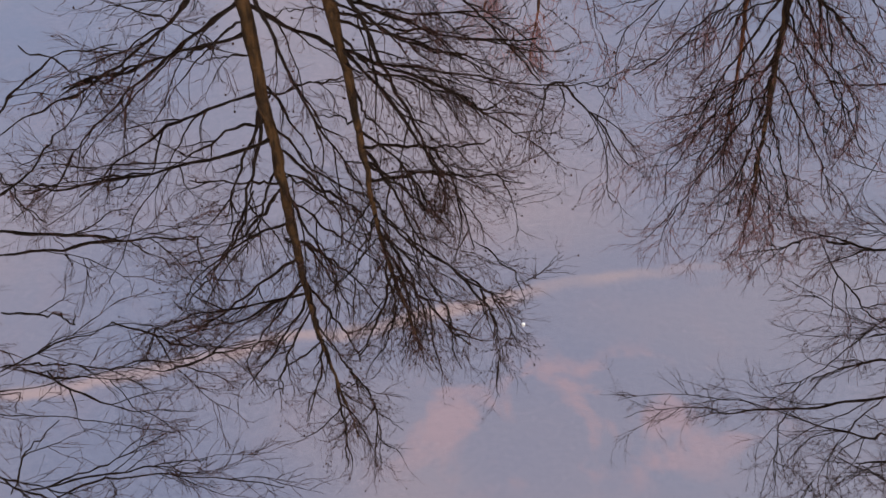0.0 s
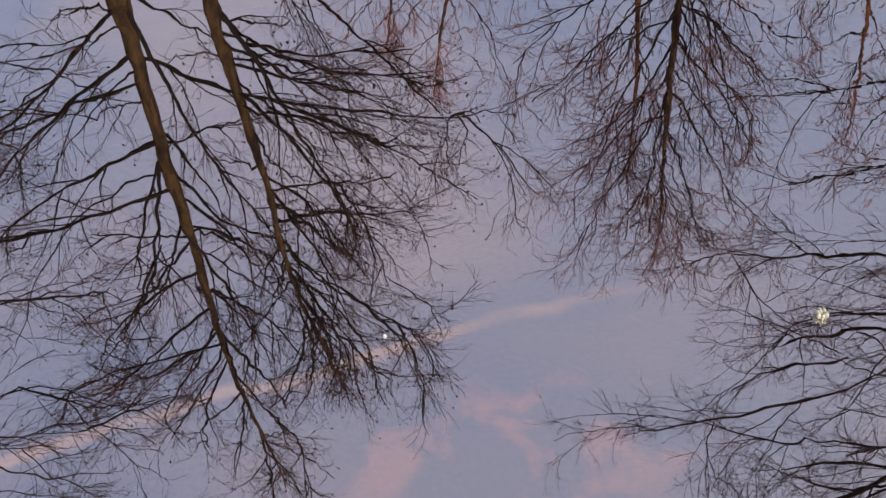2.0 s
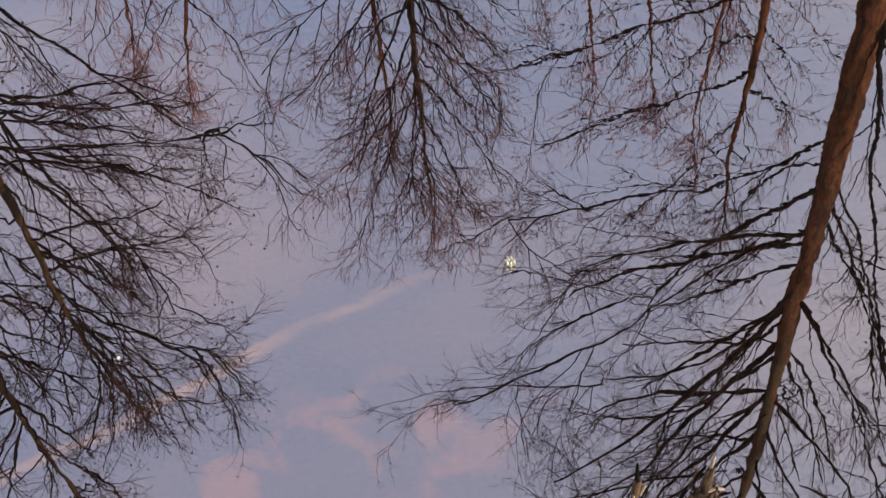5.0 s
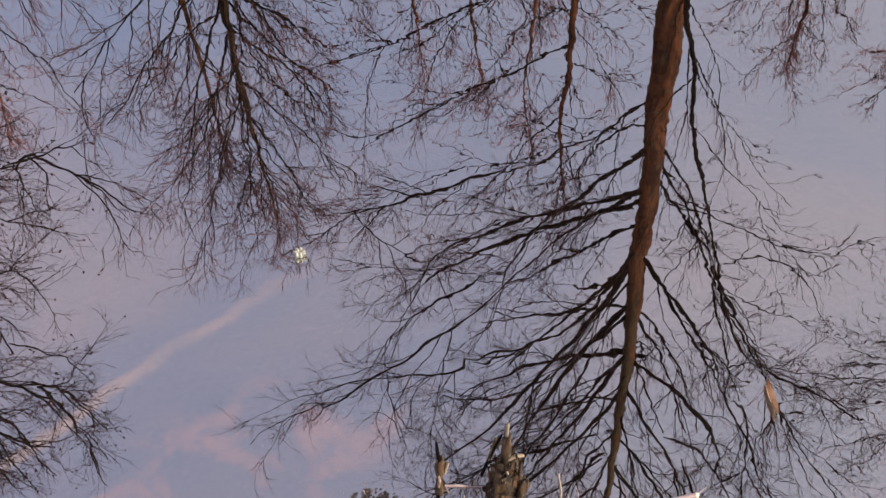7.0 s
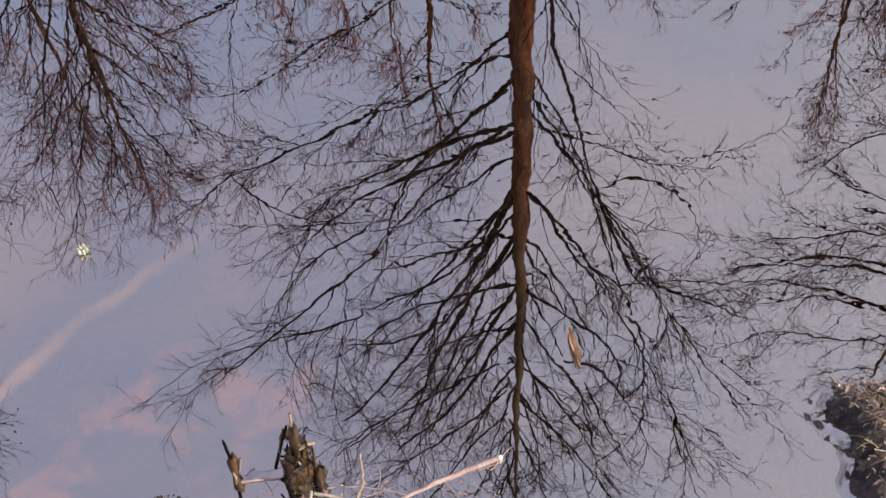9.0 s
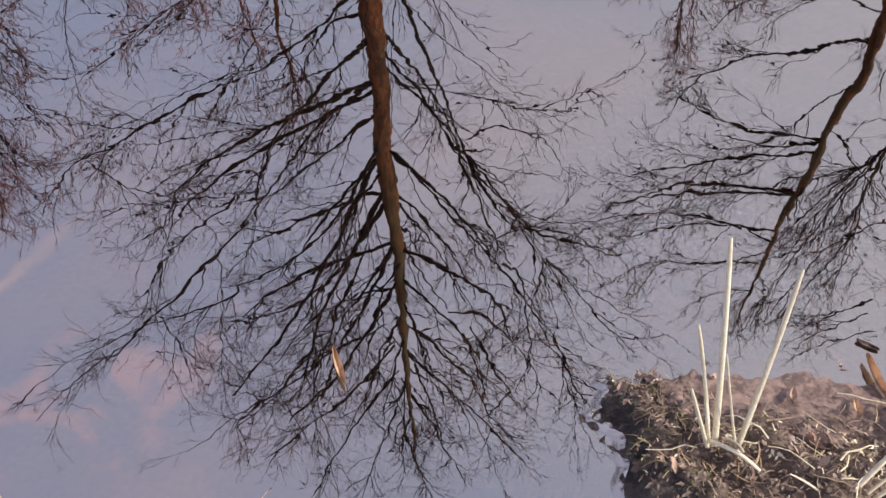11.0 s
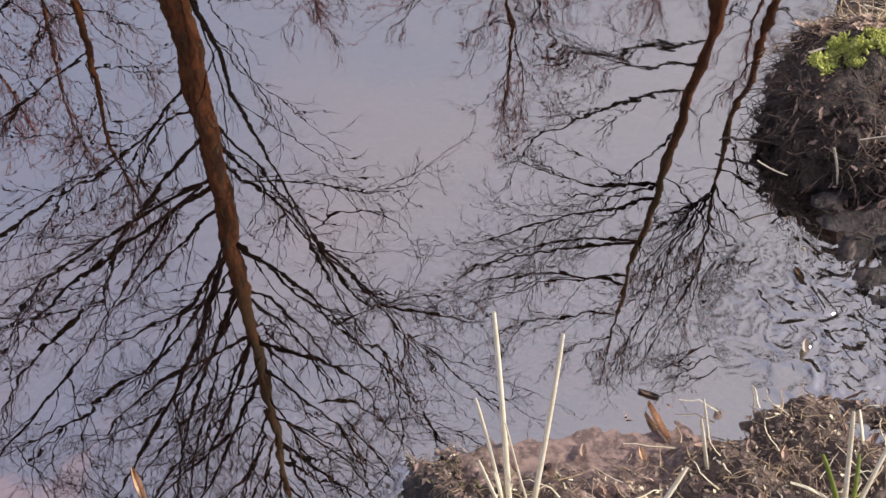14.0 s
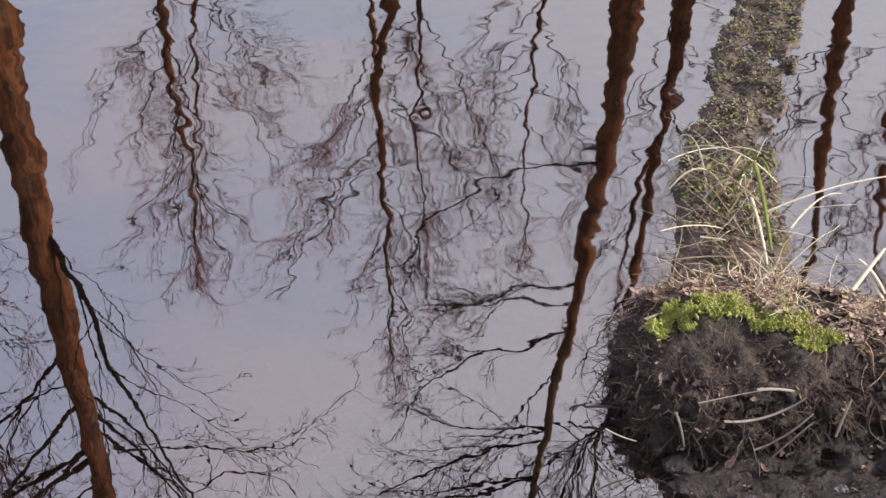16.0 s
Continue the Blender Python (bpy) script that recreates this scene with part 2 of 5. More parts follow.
NEAR_BANK = [(-30, -0.2), (-2, 0.25), (0.0, 0.30), (0.75, 0.36), (1.05, 0.30), (1.25, 0.0), (1.55, -0.32), (1.80, -0.22), (1.87, -0.09), (1.955, 0.0), (2.045, 0.065), (2.12, -0.05),
             (2.21, -0.20), (2.34, -0.33), (2.46, -0.45), (2.56, -0.55), (2.61, -0.68), (2.78, -0.80), (3.10, -0.82), (3.4, -1.2), (4.4, -1.6), (9, -2.6), (30, -5), (30, -60), (-30, -60)]
TUSSOCK = [(3.22, -0.52), (3.20, -0.32), (3.32, -0.20), (3.50, -0.13), (3.68, -0.16), (3.80, -0.26), (3.88, -0.42), (3.90, -0.60), (3.92, -0.86), (3.85, -1.10), (3.62, -1.04), (3.40, -0.76)]
SPIT = [(3.8, -0.20), (4.18, -0.17), (4.91, 0.0), (5.42, 0.0), (6.67, 0.14), (8.6, 0.30), (8.6, -0.10), (5.6, -0.30), (4.83, -0.41), (4.2, -0.55), (3.8, -0.5)]

MUD = [(3.20, -0.36), (3.12, -0.40), (3.04, -0.48), (2.95, -0.56), (2.86, -0.62), (2.74, -0.69), (2.63, -0.73), (2.58, -0.84), (2.9, -1.1), (3.6, -1.2), (3.5, -0.8), (3.35, -0.5)]
SILT = [(2.08, 0.02), (2.19, -0.05), (2.28, -0.14), (2.36, -0.24), (2.44, -0.36), (2.36, -0.44), (2.25, -0.41), (2.13, -0.27), (2.06, -0.10)]


def ground_height(px, py):
    dn, dt, ds, dm, dl = (inside_distance(px, py, p) for p in (NEAR_BANK, TUSSOCK, SPIT, MUD, SILT))
    ds = ds + np.clip((px - 4.3) / 0.5, 0, 1) * (0.020 * fuzz(px, py, 0.40, 14) + 0.010 * fuzz(px, py, 0.13, 16))
    far = np.hypot(px - 2.0, py + 1.0) - 9.4 + 0.5 * np.sin(px * 1.3) + 0.4 * np.sin(py * 1.7 + 1)

    def shelf(d, rise, width, drop):
        return np.where(d > 0, rise * (1 - np.exp(-np.abs(d) / width)), drop * (1 - np.exp(-np.abs(d) / 0.6)) * -1)
    close = np.clip((4.4 - px) / 0.3, 0, 1) * np.clip((px - 1.0) / 0.3, 0, 1) * np.clip((py + 1.3) / 0.2, 0, 1) * np.clip((0.5 - py) / 0.1, 0, 1)
    lumps = (0.012 * fuzz(px, py, 0.20, 3) + 0.006 * fuzz(px, py, 0.07, 4) + 0.0032 * fuzz(px, py, 0.028, 15)) * close
    flat = np.clip(dl / 0.07, 0, 1)
    lumps = lumps * (1 - 0.9 * flat)
    a = shelf(dn, 0.10, 0.20, 0.22) * (1 - 0.7 * flat) + np.where(dn > -0.05, lumps, 0.3 * lumps)
    b = np.where(dt > 0, -0.03 + 0.0 * dt, -0.45 * (1 - np.exp(-np.abs(dt) / 0.10)))
    c = np.where(ds > 0, (0.055 - 0.030 * np.clip((px - 4.6) / 0.8, 0, 1)) * (1 - np.exp(-np.abs(ds) / 0.06)) + 0.014 * np.clip((px - 4.4) / 0.8, 0, 1) * fuzz(px, py, 0.22, 13) + lumps, -0.45 * (1 - np.exp(-np.abs(ds) / 0.20)))
    d = np.where(far > 0, 0.5 * (1 - np.exp(-np.abs(far) / 1.5)) + 0.02 * np.sin(px * 2.1) * np.sin(py * 1.9), -0.5 * (1 - np.exp(-np.abs(far) / 1.0)))
    e = np.where(dm > 0, 0.012 * (1 - np.exp(-np.abs(dm) / 0.05)) + 0.009 * fuzz(px, py, 0.09, 11), -0.45 * (1 - np.exp(-np.abs(dm) / 0.12)))
    f = np.where(dl > 0, 0.005 - 0.014 * np.exp(-np.abs(dl) / 0.06) + 0.0012 * fuzz(px, py, 0.12, 12), -0.45 * (1 - np.exp(-np.abs(dl) / 0.25)))
    return np.maximum(np.maximum(np.maximum(a, b), np.maximum(c, d)), np.maximum(e, f))


def ground_at(x, y):
    return float(ground_height(np.array([x], float), np.array([y], float))[0])


def steps(marks):
    out = []
    for a, b, n in marks:
        out += list(np.linspace(a, b, n, endpoint=False))
    return np.array(out + [marks[-1][1]])


def mesh_quads(name, verts, quads, material, smooth=True):
    verts, quads = np.asarray(verts, np.float32), np.asarray(quads, np.int32)
    me = bpy.data.meshes.new(name)
    me.vertices.add(len(verts))
    me.vertices.foreach_set("co", verts.ravel())
    me.loops.add(quads.size)
    me.loops.foreach_set("vertex_index", quads.ravel())
    me.polygons.add(len(quads))
    me.polygons.foreach_set("loop_start", np.arange(0, quads.size, 4, dtype=np.int32))
    if smooth:
        me.polygons.foreach_set("use_smooth", np.ones(len(quads), bool))
    me.update(calc_edges=True)
    me.materials.append(material)
    return me


gx = steps([(-1500, -200, 5), (-200, -30, 8), (-30, -4, 16), (-4, 0.8, 40), (0.8, 1.7, 30), (1.7, 2.7, 150), (2.7, 4.4, 90), (4.4, 8.5, 80), (8.5, 30, 40), (30, 200, 9), (200, 1500, 5)])
gy = steps([(-1500, -200, 5), (-200, -30, 8), (-30, -3, 18), (-3, -1.3, 18), (-1.3, -0.8, 25), (-0.8, 0.15, 140), (0.15, 0.5, 20), (0.5, 4, 24), (4, 30, 50), (30, 200, 9), (200, 1500, 5)])
GX, GY = np.meshgrid(gx, gy)
GZ = ground_height(GX.ravel(), GY.ravel())
idx = np.arange(len(gx) * len(gy)).reshape(len(gy), len(gx))
quads = np.stack([idx[:-1, :-1], idx[:-1, 1:], idx[1:, 1:], idx[1:, :-1]], -1).reshape(-1, 4)
sheet = mesh_quads("ground", np.stack([GX.ravel(), GY.ravel(), GZ], -1), quads, M_SOIL)
sheet.materials.append(M_MUD)
mid_x, mid_y = GX.ravel()[quads].mean(1), GY.ravel()[quads].mean(1)
wet = inside_distance(mid_x, mid_y, MUD) + 0.03 * fuzz(mid_x, mid_y, 0.12, 25) > -0.02
wet |= (np.abs(inside_distance(mid_x, mid_y, NEAR_BANK) - 0.01 + 0.02 * fuzz(mid_x, mid_y, 0.06, 26)) < 0.06) & (mid_x > 1.5) & (mid_x < 2.02)
sheet.polygons.foreach_set("material_index", wet.astype(np.int32))
tagged(new("ground", sheet), "dark wet soil of the pond bed and banks", "ground", kind="structure")

wx, wy = np.linspace(-40, 44, 3), np.linspace(-12, 40, 3)
WX, WY = np.meshgrid(wx, wy)
idx = np.arange(9).reshape(3, 3)
quads = np.stack([idx[:-1, :-1], idx[:-1, 1:], idx[1:, 1:], idx[1:, :-1]], -1).reshape(-1, 4)
tagged(new("water", mesh_quads("water", np.stack([WX.ravel(), WY.ravel(), 0 * WX.ravel()], -1), quads, M_WATER, False)), "still dark pond water mirroring bare trees and evening sky", "water", kind="structure")

# trees: trunk, limbs and twigs as tapered tubes
def sweep(P, R, sides, flat=1.0):
    """Tubes round N paths of n points, flattened by flat: vertices and quads."""
    N, n, _ = P.shape
    T = np.gradient(P, axis=1)
    T /= np.linalg.norm(T, axis=2, keepdims=True) + 1e-9
    ref = np.where(np.abs(T[:, :1, 2:3]) > 0.8, np.array([[[1.0, 0, 0]]]), np.array([[[0, 0, 1.0]]]))
    U = np.cross(T, np.broadcast_to(ref, T.shape))
    U /= np.linalg.norm(U, axis=2, keepdims=True) + 1e-9
    W = np.cross(T, U)
    a = np.arange(sides) * 2 * math.pi / sides
    ring = np.cos(a)[:, None] * U[:, :, None, :] + flat * np.sin(a)[:, None] * W[:, :, None, :]
    V = (P[:, :, None, :] + ring * R[:, :, None, None]).reshape(-1, 3)
    base = (np.arange(N) * n * sides)[:, None, None] + (np.arange(n - 1) * sides)[None, :, None]
    k = np.arange(sides)[None, None, :]
    k2 = (np.arange(sides) + 1) % sides
    q = np.stack([base + k, base + k2, base + sides + k2, base + sides + k], -1).reshape(-1, 4)
    return V, q


def tube_mesh(name, batches, material, flat=1.0):
    vs, qs, off = [], [], 0
    for P, R, sides in batches:
        v_, q_ = sweep(np.asarray(P, float), np.asarray(R, float), sides, flat)
        vs.append(v_), qs.append(q_ + off)
        off += len(v_)
    return mesh_quads(name, np.concatenate(vs), np.concatenate(qs), material)


def grow(rng, start, way, length, n, wobble, lift):
    """N wandering paths; lift bends them up."""
    d = way / np.linalg.norm(way, axis=1, keepdims=True)
    pts = [start]
    for _ in range(n):
        d = d + rng.normal(0, wobble, d.shape)
        d[:, 2] += lift
        d = d / np.linalg.norm(d, axis=1, keepdims=True)
        pts.append(pts[-1] + d * (length / n)[:, None])
    return np.stack(pts, 1)


def offshoots(rng, P, per, lo, hi, spread):
    """Start points and ways of side shoots along N paths."""
    N, n, _ = P.shape
    who = np.repeat(np.arange(N), per)  # per: one number, or one for each path
    s = rng.uniform(lo, hi, len(who)) * (n - 1)
    k = np.minimum(s.astype(int), n - 2)
    f = (s - k)[:, None]
    start = P[who, k] * (1 - f) + P[who, k + 1] * f
    way = P[who, k + 1] - P[who, k]
    way = way / (np.linalg.norm(way, axis=1, keepdims=True) + 1e-9)
    side = rng.normal(0, 1, way.shape)
    side -= (side * way).sum(1, keepdims=True) * way
    side /= np.linalg.norm(side, axis=1, keepdims=True)
    return start, way + side * (spread * rng.uniform(0.6, 1.4, len(who)))[:, None], s / (n - 1), who


def bent(rng, a, b, c, n, rough):
    """A path from a through b to c with small kinks."""
    s = np.linspace(0, 1, n)[:, None]
    m = np.clip(np.linalg.norm(b - a) / (np.linalg.norm(b - a) + np.linalg.norm(c - b) + 1e-9), 0.25, 0.75)
    k = (b - (1 - m) ** 2 * a - m * m * c) / (2 * m * (1 - m))
    p = (1 - s) ** 2 * a + 2 * s * (1 - s) * k + s * s * c
    kink = np.cumsum(rng.normal(0, rough, (n, 3)), axis=0)
    kink -= s * kink[-1]
    jag = rng.normal(0, 0.55 * rough, (n, 3))
    jag[0] = jag[-1] = 0
    return p + kink + jag


def thing(name, x, y, z, label, category, group=""):
    ob = new(name)
    ob.location = (x, y, z)
    return tagged(ob, label, category, group)


def child(name, me, parent, label="", kind=""):
    ob = new(name, me)
    ob.parent = parent
    return tagged(ob, label, kind=kind)


def tree(x, y, yaw, trunk, r0, limbs, label, fill=14, crown=0.35, reach=2.6, seed=1, bark=None, twig=None, spurs=(), whips=(), side=7, dense=(5, 3), steep=0.9, cones=0.0, fine=1.0, wood=None, stout=1.0):
    """trunk: (across, height) points; limbs: (height on the trunk, across and height midway, across and height at the tip)."""
    rng = np.random.default_rng(seed)
    root = thing("tree", x, y, ground_at(x, y) - 0.05, label, "tree", "bare trees round the pond")
    ey = np.array([math.cos(radians(yaw)), math.sin(radians(yaw)), 0])
    away = np.array([-ey[1], ey[0], 0])
    lift0 = root.location.z
    tr = np.array(trunk, float)
    lean = np.clip((tr[1, 0] - tr[0, 0]) / (tr[1, 1] - tr[0, 1]), -0.05, 0.05)
    tr = np.vstack([[tr[0, 0] - lean * tr[0, 1], lift0], tr])
    H, far_off = tr[-1, 1], math.hypot(x - 0.5, y + 0.3)
    hh = np.linspace(lift0, H, 56)
    ss = np.interp(hh, tr[:, 1], tr[:, 0])
    ss[1:-1] = (ss[:-2] + 2 * ss[1:-1] + ss[2:]) / 4
    depth = np.cumsum(rng.normal(0, 0.014, 56))
    path = ss[:, None] * ey + depth[:, None] * away + (hh - lift0)[:, None] * np.array([0, 0, 1.0])
    path[:, :2] += rng.normal(0, 0.06 * r0, (56, 2))
    frac = (hh - lift0) / (H - lift0)
    rad = r0 * (1 - frac) ** 1.05 * (1 + 0.5 * np.exp(-frac * 25)) + 0.008
    rad *= 1 + rng.normal(0, 0.06, 56) + 0.28 * (rng.random(56) < 0.16)
    child("trunk", tube_mesh("trunk", [(path[None], rad[None], 10)], bark), root)

    def on_trunk(h):
        return np.array([np.interp(h - lift0, path[:, 2], path[:, k]) for k in range(3)]), np.interp(h - lift0, path[:, 2], rad)

    def in_crown(s, h):
        """A place in the crown: the further out, the more it leans to the front or the back, rising as it does."""
        out = s - np.interp(h, hh, ss)
        q = 0.38 * np.clip(abs(out), 0, 2.5) * math.sin(2.3 * h + 1.1 * s + seed)
        return s * (1 + q / far_off) * ey + q * away + np.array([0, 0, h + q * (h + 1.65) / far_off - lift0])

    paths, widths = [], []
    for h0, s1, h1, s2, h2 in limbs:
        a, ra = on_trunk(h0)
        b, c = in_crown(s1, h1), in_crown(s2, h2)
        paths.append(bent(rng, a, b, c, 16, 0.015)), widths.append(min(0.4 * ra, 0.009 + 0.0030 * np.linalg.norm(c - a)))
    for k, (s0, h0, s1, h1, s2, h2) in enumerate([*spurs, *whips]):
        a, b, c = in_crown(s0, h0), in_crown(s1, h1), in_crown(s2, h2)
        paths.append(bent(rng, a, b, c, 16, 0.015)), widths.append(0.0155 if k < len(spurs) else 0.0085)
    for i in range(fill):
        f = crown + (0.97 - crown) * (i + rng.random()) / fill
        a, ra = on_trunk(lift0 + f * (H - lift0))
        az = i * 2.4 + rng.normal(0, 0.5)
        size = reach * (1.22 - f) * rng.uniform(0.65, 1.2)
        way = np.array([math.cos(az), math.sin(az), rng.uniform(0.6, 1.3) * steep])
        c = a + way / np.linalg.norm(way) * size + np.array([0, 0, 0.1 * size])
        b = (a + c) / 2 - np.array([0, 0, 0.08 * size])
        paths.append(bent(rng, a, b, c, 16, 0.018)), widths.append(min(0.4 * ra, 0.009 + 0.0030 * size))
    paths, widths = np.array(paths), np.array(widths) * stout
    taper = np.linspace(1, 0, 16)
    swell = np.clip(np.linspace(0.55, 4.0, 16), 0, 1)
    for k, (p, w) in enumerate(zip(paths, widths)):
        free = len(limbs) <= k < len(limbs) + len(spurs) + len(whips)
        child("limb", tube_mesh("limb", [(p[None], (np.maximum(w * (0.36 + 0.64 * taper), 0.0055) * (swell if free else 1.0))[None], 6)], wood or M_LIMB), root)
    length = np.linalg.norm(np.diff(paths, axis=1), axis=2).sum(1)
    st, wy_, s, who = offshoots(rng, paths, np.clip(np.round(side * length / 2.0), 2, 2 * side).astype(int), 0.12, 0.97, 0.55)
    ln = length[who] * (0.52 - 0.28 * s) * rng.uniform(0.35, 1.25, len(s)) + 0.15
    second = grow(rng, st, wy_, ln, 9, 0.12, 0.03)
    w2 = np.minimum(widths[who] * 0.55, 0.0105)[:, None] * np.linspace(1, 0.34, 10)[None]
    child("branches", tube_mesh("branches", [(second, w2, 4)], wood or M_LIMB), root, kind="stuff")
    top = grow(rng, np.repeat(path[-8:-1], 2, axis=0), np.concatenate([rng.normal(0, 0.4, (14, 2)), np.ones((14, 1))], 1), rng.uniform(0.3, 0.9, 14), 9, 0.15, 0.03)
    both = np.concatenate([second, top])
    own = np.linalg.norm(np.diff(both, axis=1), axis=2).sum(1)
    st, wy_, s, who = offshoots(rng, both, np.clip(np.round(dense[0] * own / 0.6), 1, 3 * dense[0]).astype(int), 0.12, 1.0, 0.75)
    own = own[who]
    third = grow(rng, st, wy_, np.clip(own * rng.uniform(0.25, 0.6, len(s)), 0.12, 0.55), 6, 0.15, 0.02)
    st, wy_, s, who = offshoots(rng, third, dense[1], 0.2, 1.0, 0.7)
    fourth = grow(rng, st, wy_, rng.uniform(0.08, 0.30, len(s)), 4, 0.15, 0.0)
    N3, N4 = len(third), len(fourth)
    batches = [
        (top, np.tile(np.linspace(0.009, 0.004, 10), (14, 1)), 4),
        (third, np.tile(np.linspace(0.0050, 0.0030, 7) * fine, (N3, 1)), 3),
        (fourth, np.tile(np.linspace(0.0034, 0.0022, 5) * fine, (N4, 1)), 3)]
    if cones:
        tip = fourth[rng.random(N4) < cones][:, -1]
        batches.append((grow(rng, tip, rng.normal(0, 1, tip.shape), np.full(len(tip), 0.03), 3, 0.05, 0), np.tile([0.003, 0.011, 0.010, 0.003], (len(tip), 1)), 4))
    child("twigs", tube_mesh("twigs", batches, twig), root, kind="stuff")
    return root


LEFT_LIMBS = [
    (3.48, -0.8, 4.03, -2.03, 5.17), (4.03, -0.33, 4.04, -0.58, 4.09), (3.82, -0.79, 3.99, -1.83, 4.23), (4.5, -0.78, 4.89, -1.98, 5.56), (4.79, -0.58, 5.03, -1.11, 5.36),
    (5.01, -0.78, 5.22, -2.51, 5.44), (5.68, -0.19, 5.67, -0.85, 5.5), (4.44, -0.25, 5.62, -0.93, 7.05), (6.8, -0.38, 7.3, -1.49, 8.07), (7.43, -0.48, 7.53, -1.78, 7.85),
    (6.21, -0.62, 6.65, -1.19, 7.43), (3.52, 1.03, 4.18, 2.92, 4.82), (4.41, 0.27, 4.87, 0.46, 5.81), (4.88, 0.37, 5.44, 1.07, 6.08), (5.93, 0.6, 6.5, 1.23, 7.38),
    (4.52, 0.39, 4.48, 1.02, 4.44), (7.85, 0.54, 8.6, 0.94, 9.63), (8.33, 0.11, 8.61, -0.45, 9.16), (9.4, 0.85, 9.93, 1.35, 10.59),
]
LEFT_SPURS = [
    (-0.21, 5.82, -0.51, 6.49, -1.02, 7.22), (0.1, 4.56, -0.31, 5.37, -0.53, 6.4), (0.22, 7.28, -0.43, 7.74, -1.26, 7.87), (0.14, 6.61, 0.47, 7.04, 0.58, 7.96), (0.38, 8.34, 0.2, 9.33, 0.03, 10.03),
    (0.44, 9.03, 0.53, 10.04, 0.51, 11.12), (0.09, 5.83, -0.32, 6.26, -0.68, 6.82), (0.23, 7.48, -0.14, 8.22, -0.65, 9), (0.6, 8.84, 0.87, 9.49, 0.93, 10.82),
]
LEFT_WHIPS = [
    (-1.19, 3.4, -0.81, 3.65, -0.16, 4.03), (-2.09, 3.66, -1.79, 3.82, -1.25, 4.41), (-1.09, 5.36, -1.7, 5.34, -2.5, 5.4), (-0.33, 7.17, -0.76, 7.67, -1.45, 7.82), (0.83, 3.8, 0.52, 3.64, 0.15, 3.66),
]
LEFT_INNER = [
    (0.09, 5.21, 0.46, 5.81, 0.91, 6.85), (0.17, 5.93, 0.4, 6.66, 0.72, 7.99), (0.21, 6.54, 0.63, 7.07, 1.14, 8.08), (0.25, 7.28, 0.51, 7.94, 0.82, 8.89), (0.14, 5.6, 0.58, 5.92, 1.24, 6.73),
    (0.14, 5.37, -0.1, 5.88, -0.38, 6.69), (0.23, 7.09, -0.08, 7.61, -0.67, 8.54), (0.29, 7.69, 0.06, 8.27, -0.25, 9.33),
]
LEFT_LOW = [
    (3.23, -0.28, 3.29, -0.58, 3.36), (3.68, -0.38, 3.87, -0.78, 4.05), (3.03, -0.33, 2.97, -0.68, 3.05), (2.83, 0.28, 3.22, 0.79, 3.54), (3, -0.91, 3.79, -2.2, 4.48),
    (2.9, 0.34, 4.46, 0.95, 5.85),
]
tree(-1.57, 8.44, 10.2, [(-0.08, 3.0), (-0.05, 3.46), (0.01, 4.41), (0.08, 5.36), (0.14, 6.35), (0.23, 7.48), (0.34, 8.33), (0.5, 9.28), (0.67, 10.5)], 0.100, LEFT_LIMBS + LEFT_LOW,
     "tall bare tree with an olive-brown trunk and spreading limbs darkened as if backlit", 5, 0.5, 1.9, 11, M_BARK_OLIVE, M_TWIG, cones=0.12, dense=(5, 3), side=5, fine=0.72, stout=1.25, spurs=LEFT_SPURS + LEFT_INNER, whips=LEFT_WHIPS)

TWIN_LIMBS = [
    (3.57, 0.47, 3.72, 1.28, 3.86), (3.93, 0.53, 4.62, 1.09, 5.92), (4.32, 0.33, 4.75, 0.67, 5.1), (5.1, 0.78, 5.13, 1.55, 5.15), (5.81, 0.9, 6.72, 1.58, 7.41),
    (5.97, 0.68, 6.48, 0.94, 7.34), (4.81, -0.01, 4.72, -0.26, 4.67), (5.56, 0.78, 5.55, 1.95, 5.79), (6.18, 0.13, 6.69, -0.16, 7.32), (3.77, 0.25, 4.1, 0.76, 4.74),
    (4.92, 0.66, 5.48, 1.16, 6.53), (5.69, 0.16, 6.08, -0.17, 6.39), (6.27, 0.45, 6.91, 0.49, 7.79), (4.09, 0.68, 4.39, 1.48, 4.73), (5.29, 0.54, 5.71, 1.09, 6.26),
    (6.36, 0.77, 7.03, 1.18, 7.67),
]
TWIN_SPURS = [
    (0.35, 4.1, 0.9, 4.41, 1.88, 5.18), (2.07, 4.53, 2.47, 4.73, 3.07, 5.65), (1.58, 7.41, 1.82, 7.95, 2.05, 8.6), (0.96, 5.16, 1.15, 5.68, 1.42, 6.73), (0.44, 7.09, 0.63, 7.7, 0.76, 8.35),
    (0.9, 7.24, 1.11, 7.86, 1.19, 8.52), (1.51, 7.4, 1.68, 8.03, 1.82, 8.82), (0.38, 6.9, 0.43, 7.58, 0.34, 8.41),
]
TWIN_WHIPS = [
    (2.09, 4.53, 2.07, 4.77, 2.07, 5.29), (0.87, 3.7, 1.12, 3.89, 1.63, 4.29), (1.39, 6.59, 1.69, 6.9, 2.05, 7.5), (1.98, 4.48, 2.44, 4.47, 2.81, 4.61),
]
TWIN_INNER = [
    (0.31, 6.18, 0.77, 7.42, 0.9, 8.37), (0.51, 7.01, 0.9, 7.63, 1.41, 8.43), (0.44, 7, 0.22, 7.76, 0.04, 8.59), (0.2, 5.14, 0.53, 5.79, 0.9, 6.95), (0.65, 6.47, 1.17, 7.08, 1.69, 8.36),
    (0.33, 6.44, 0.64, 7.21, 0.62, 8.44),
]
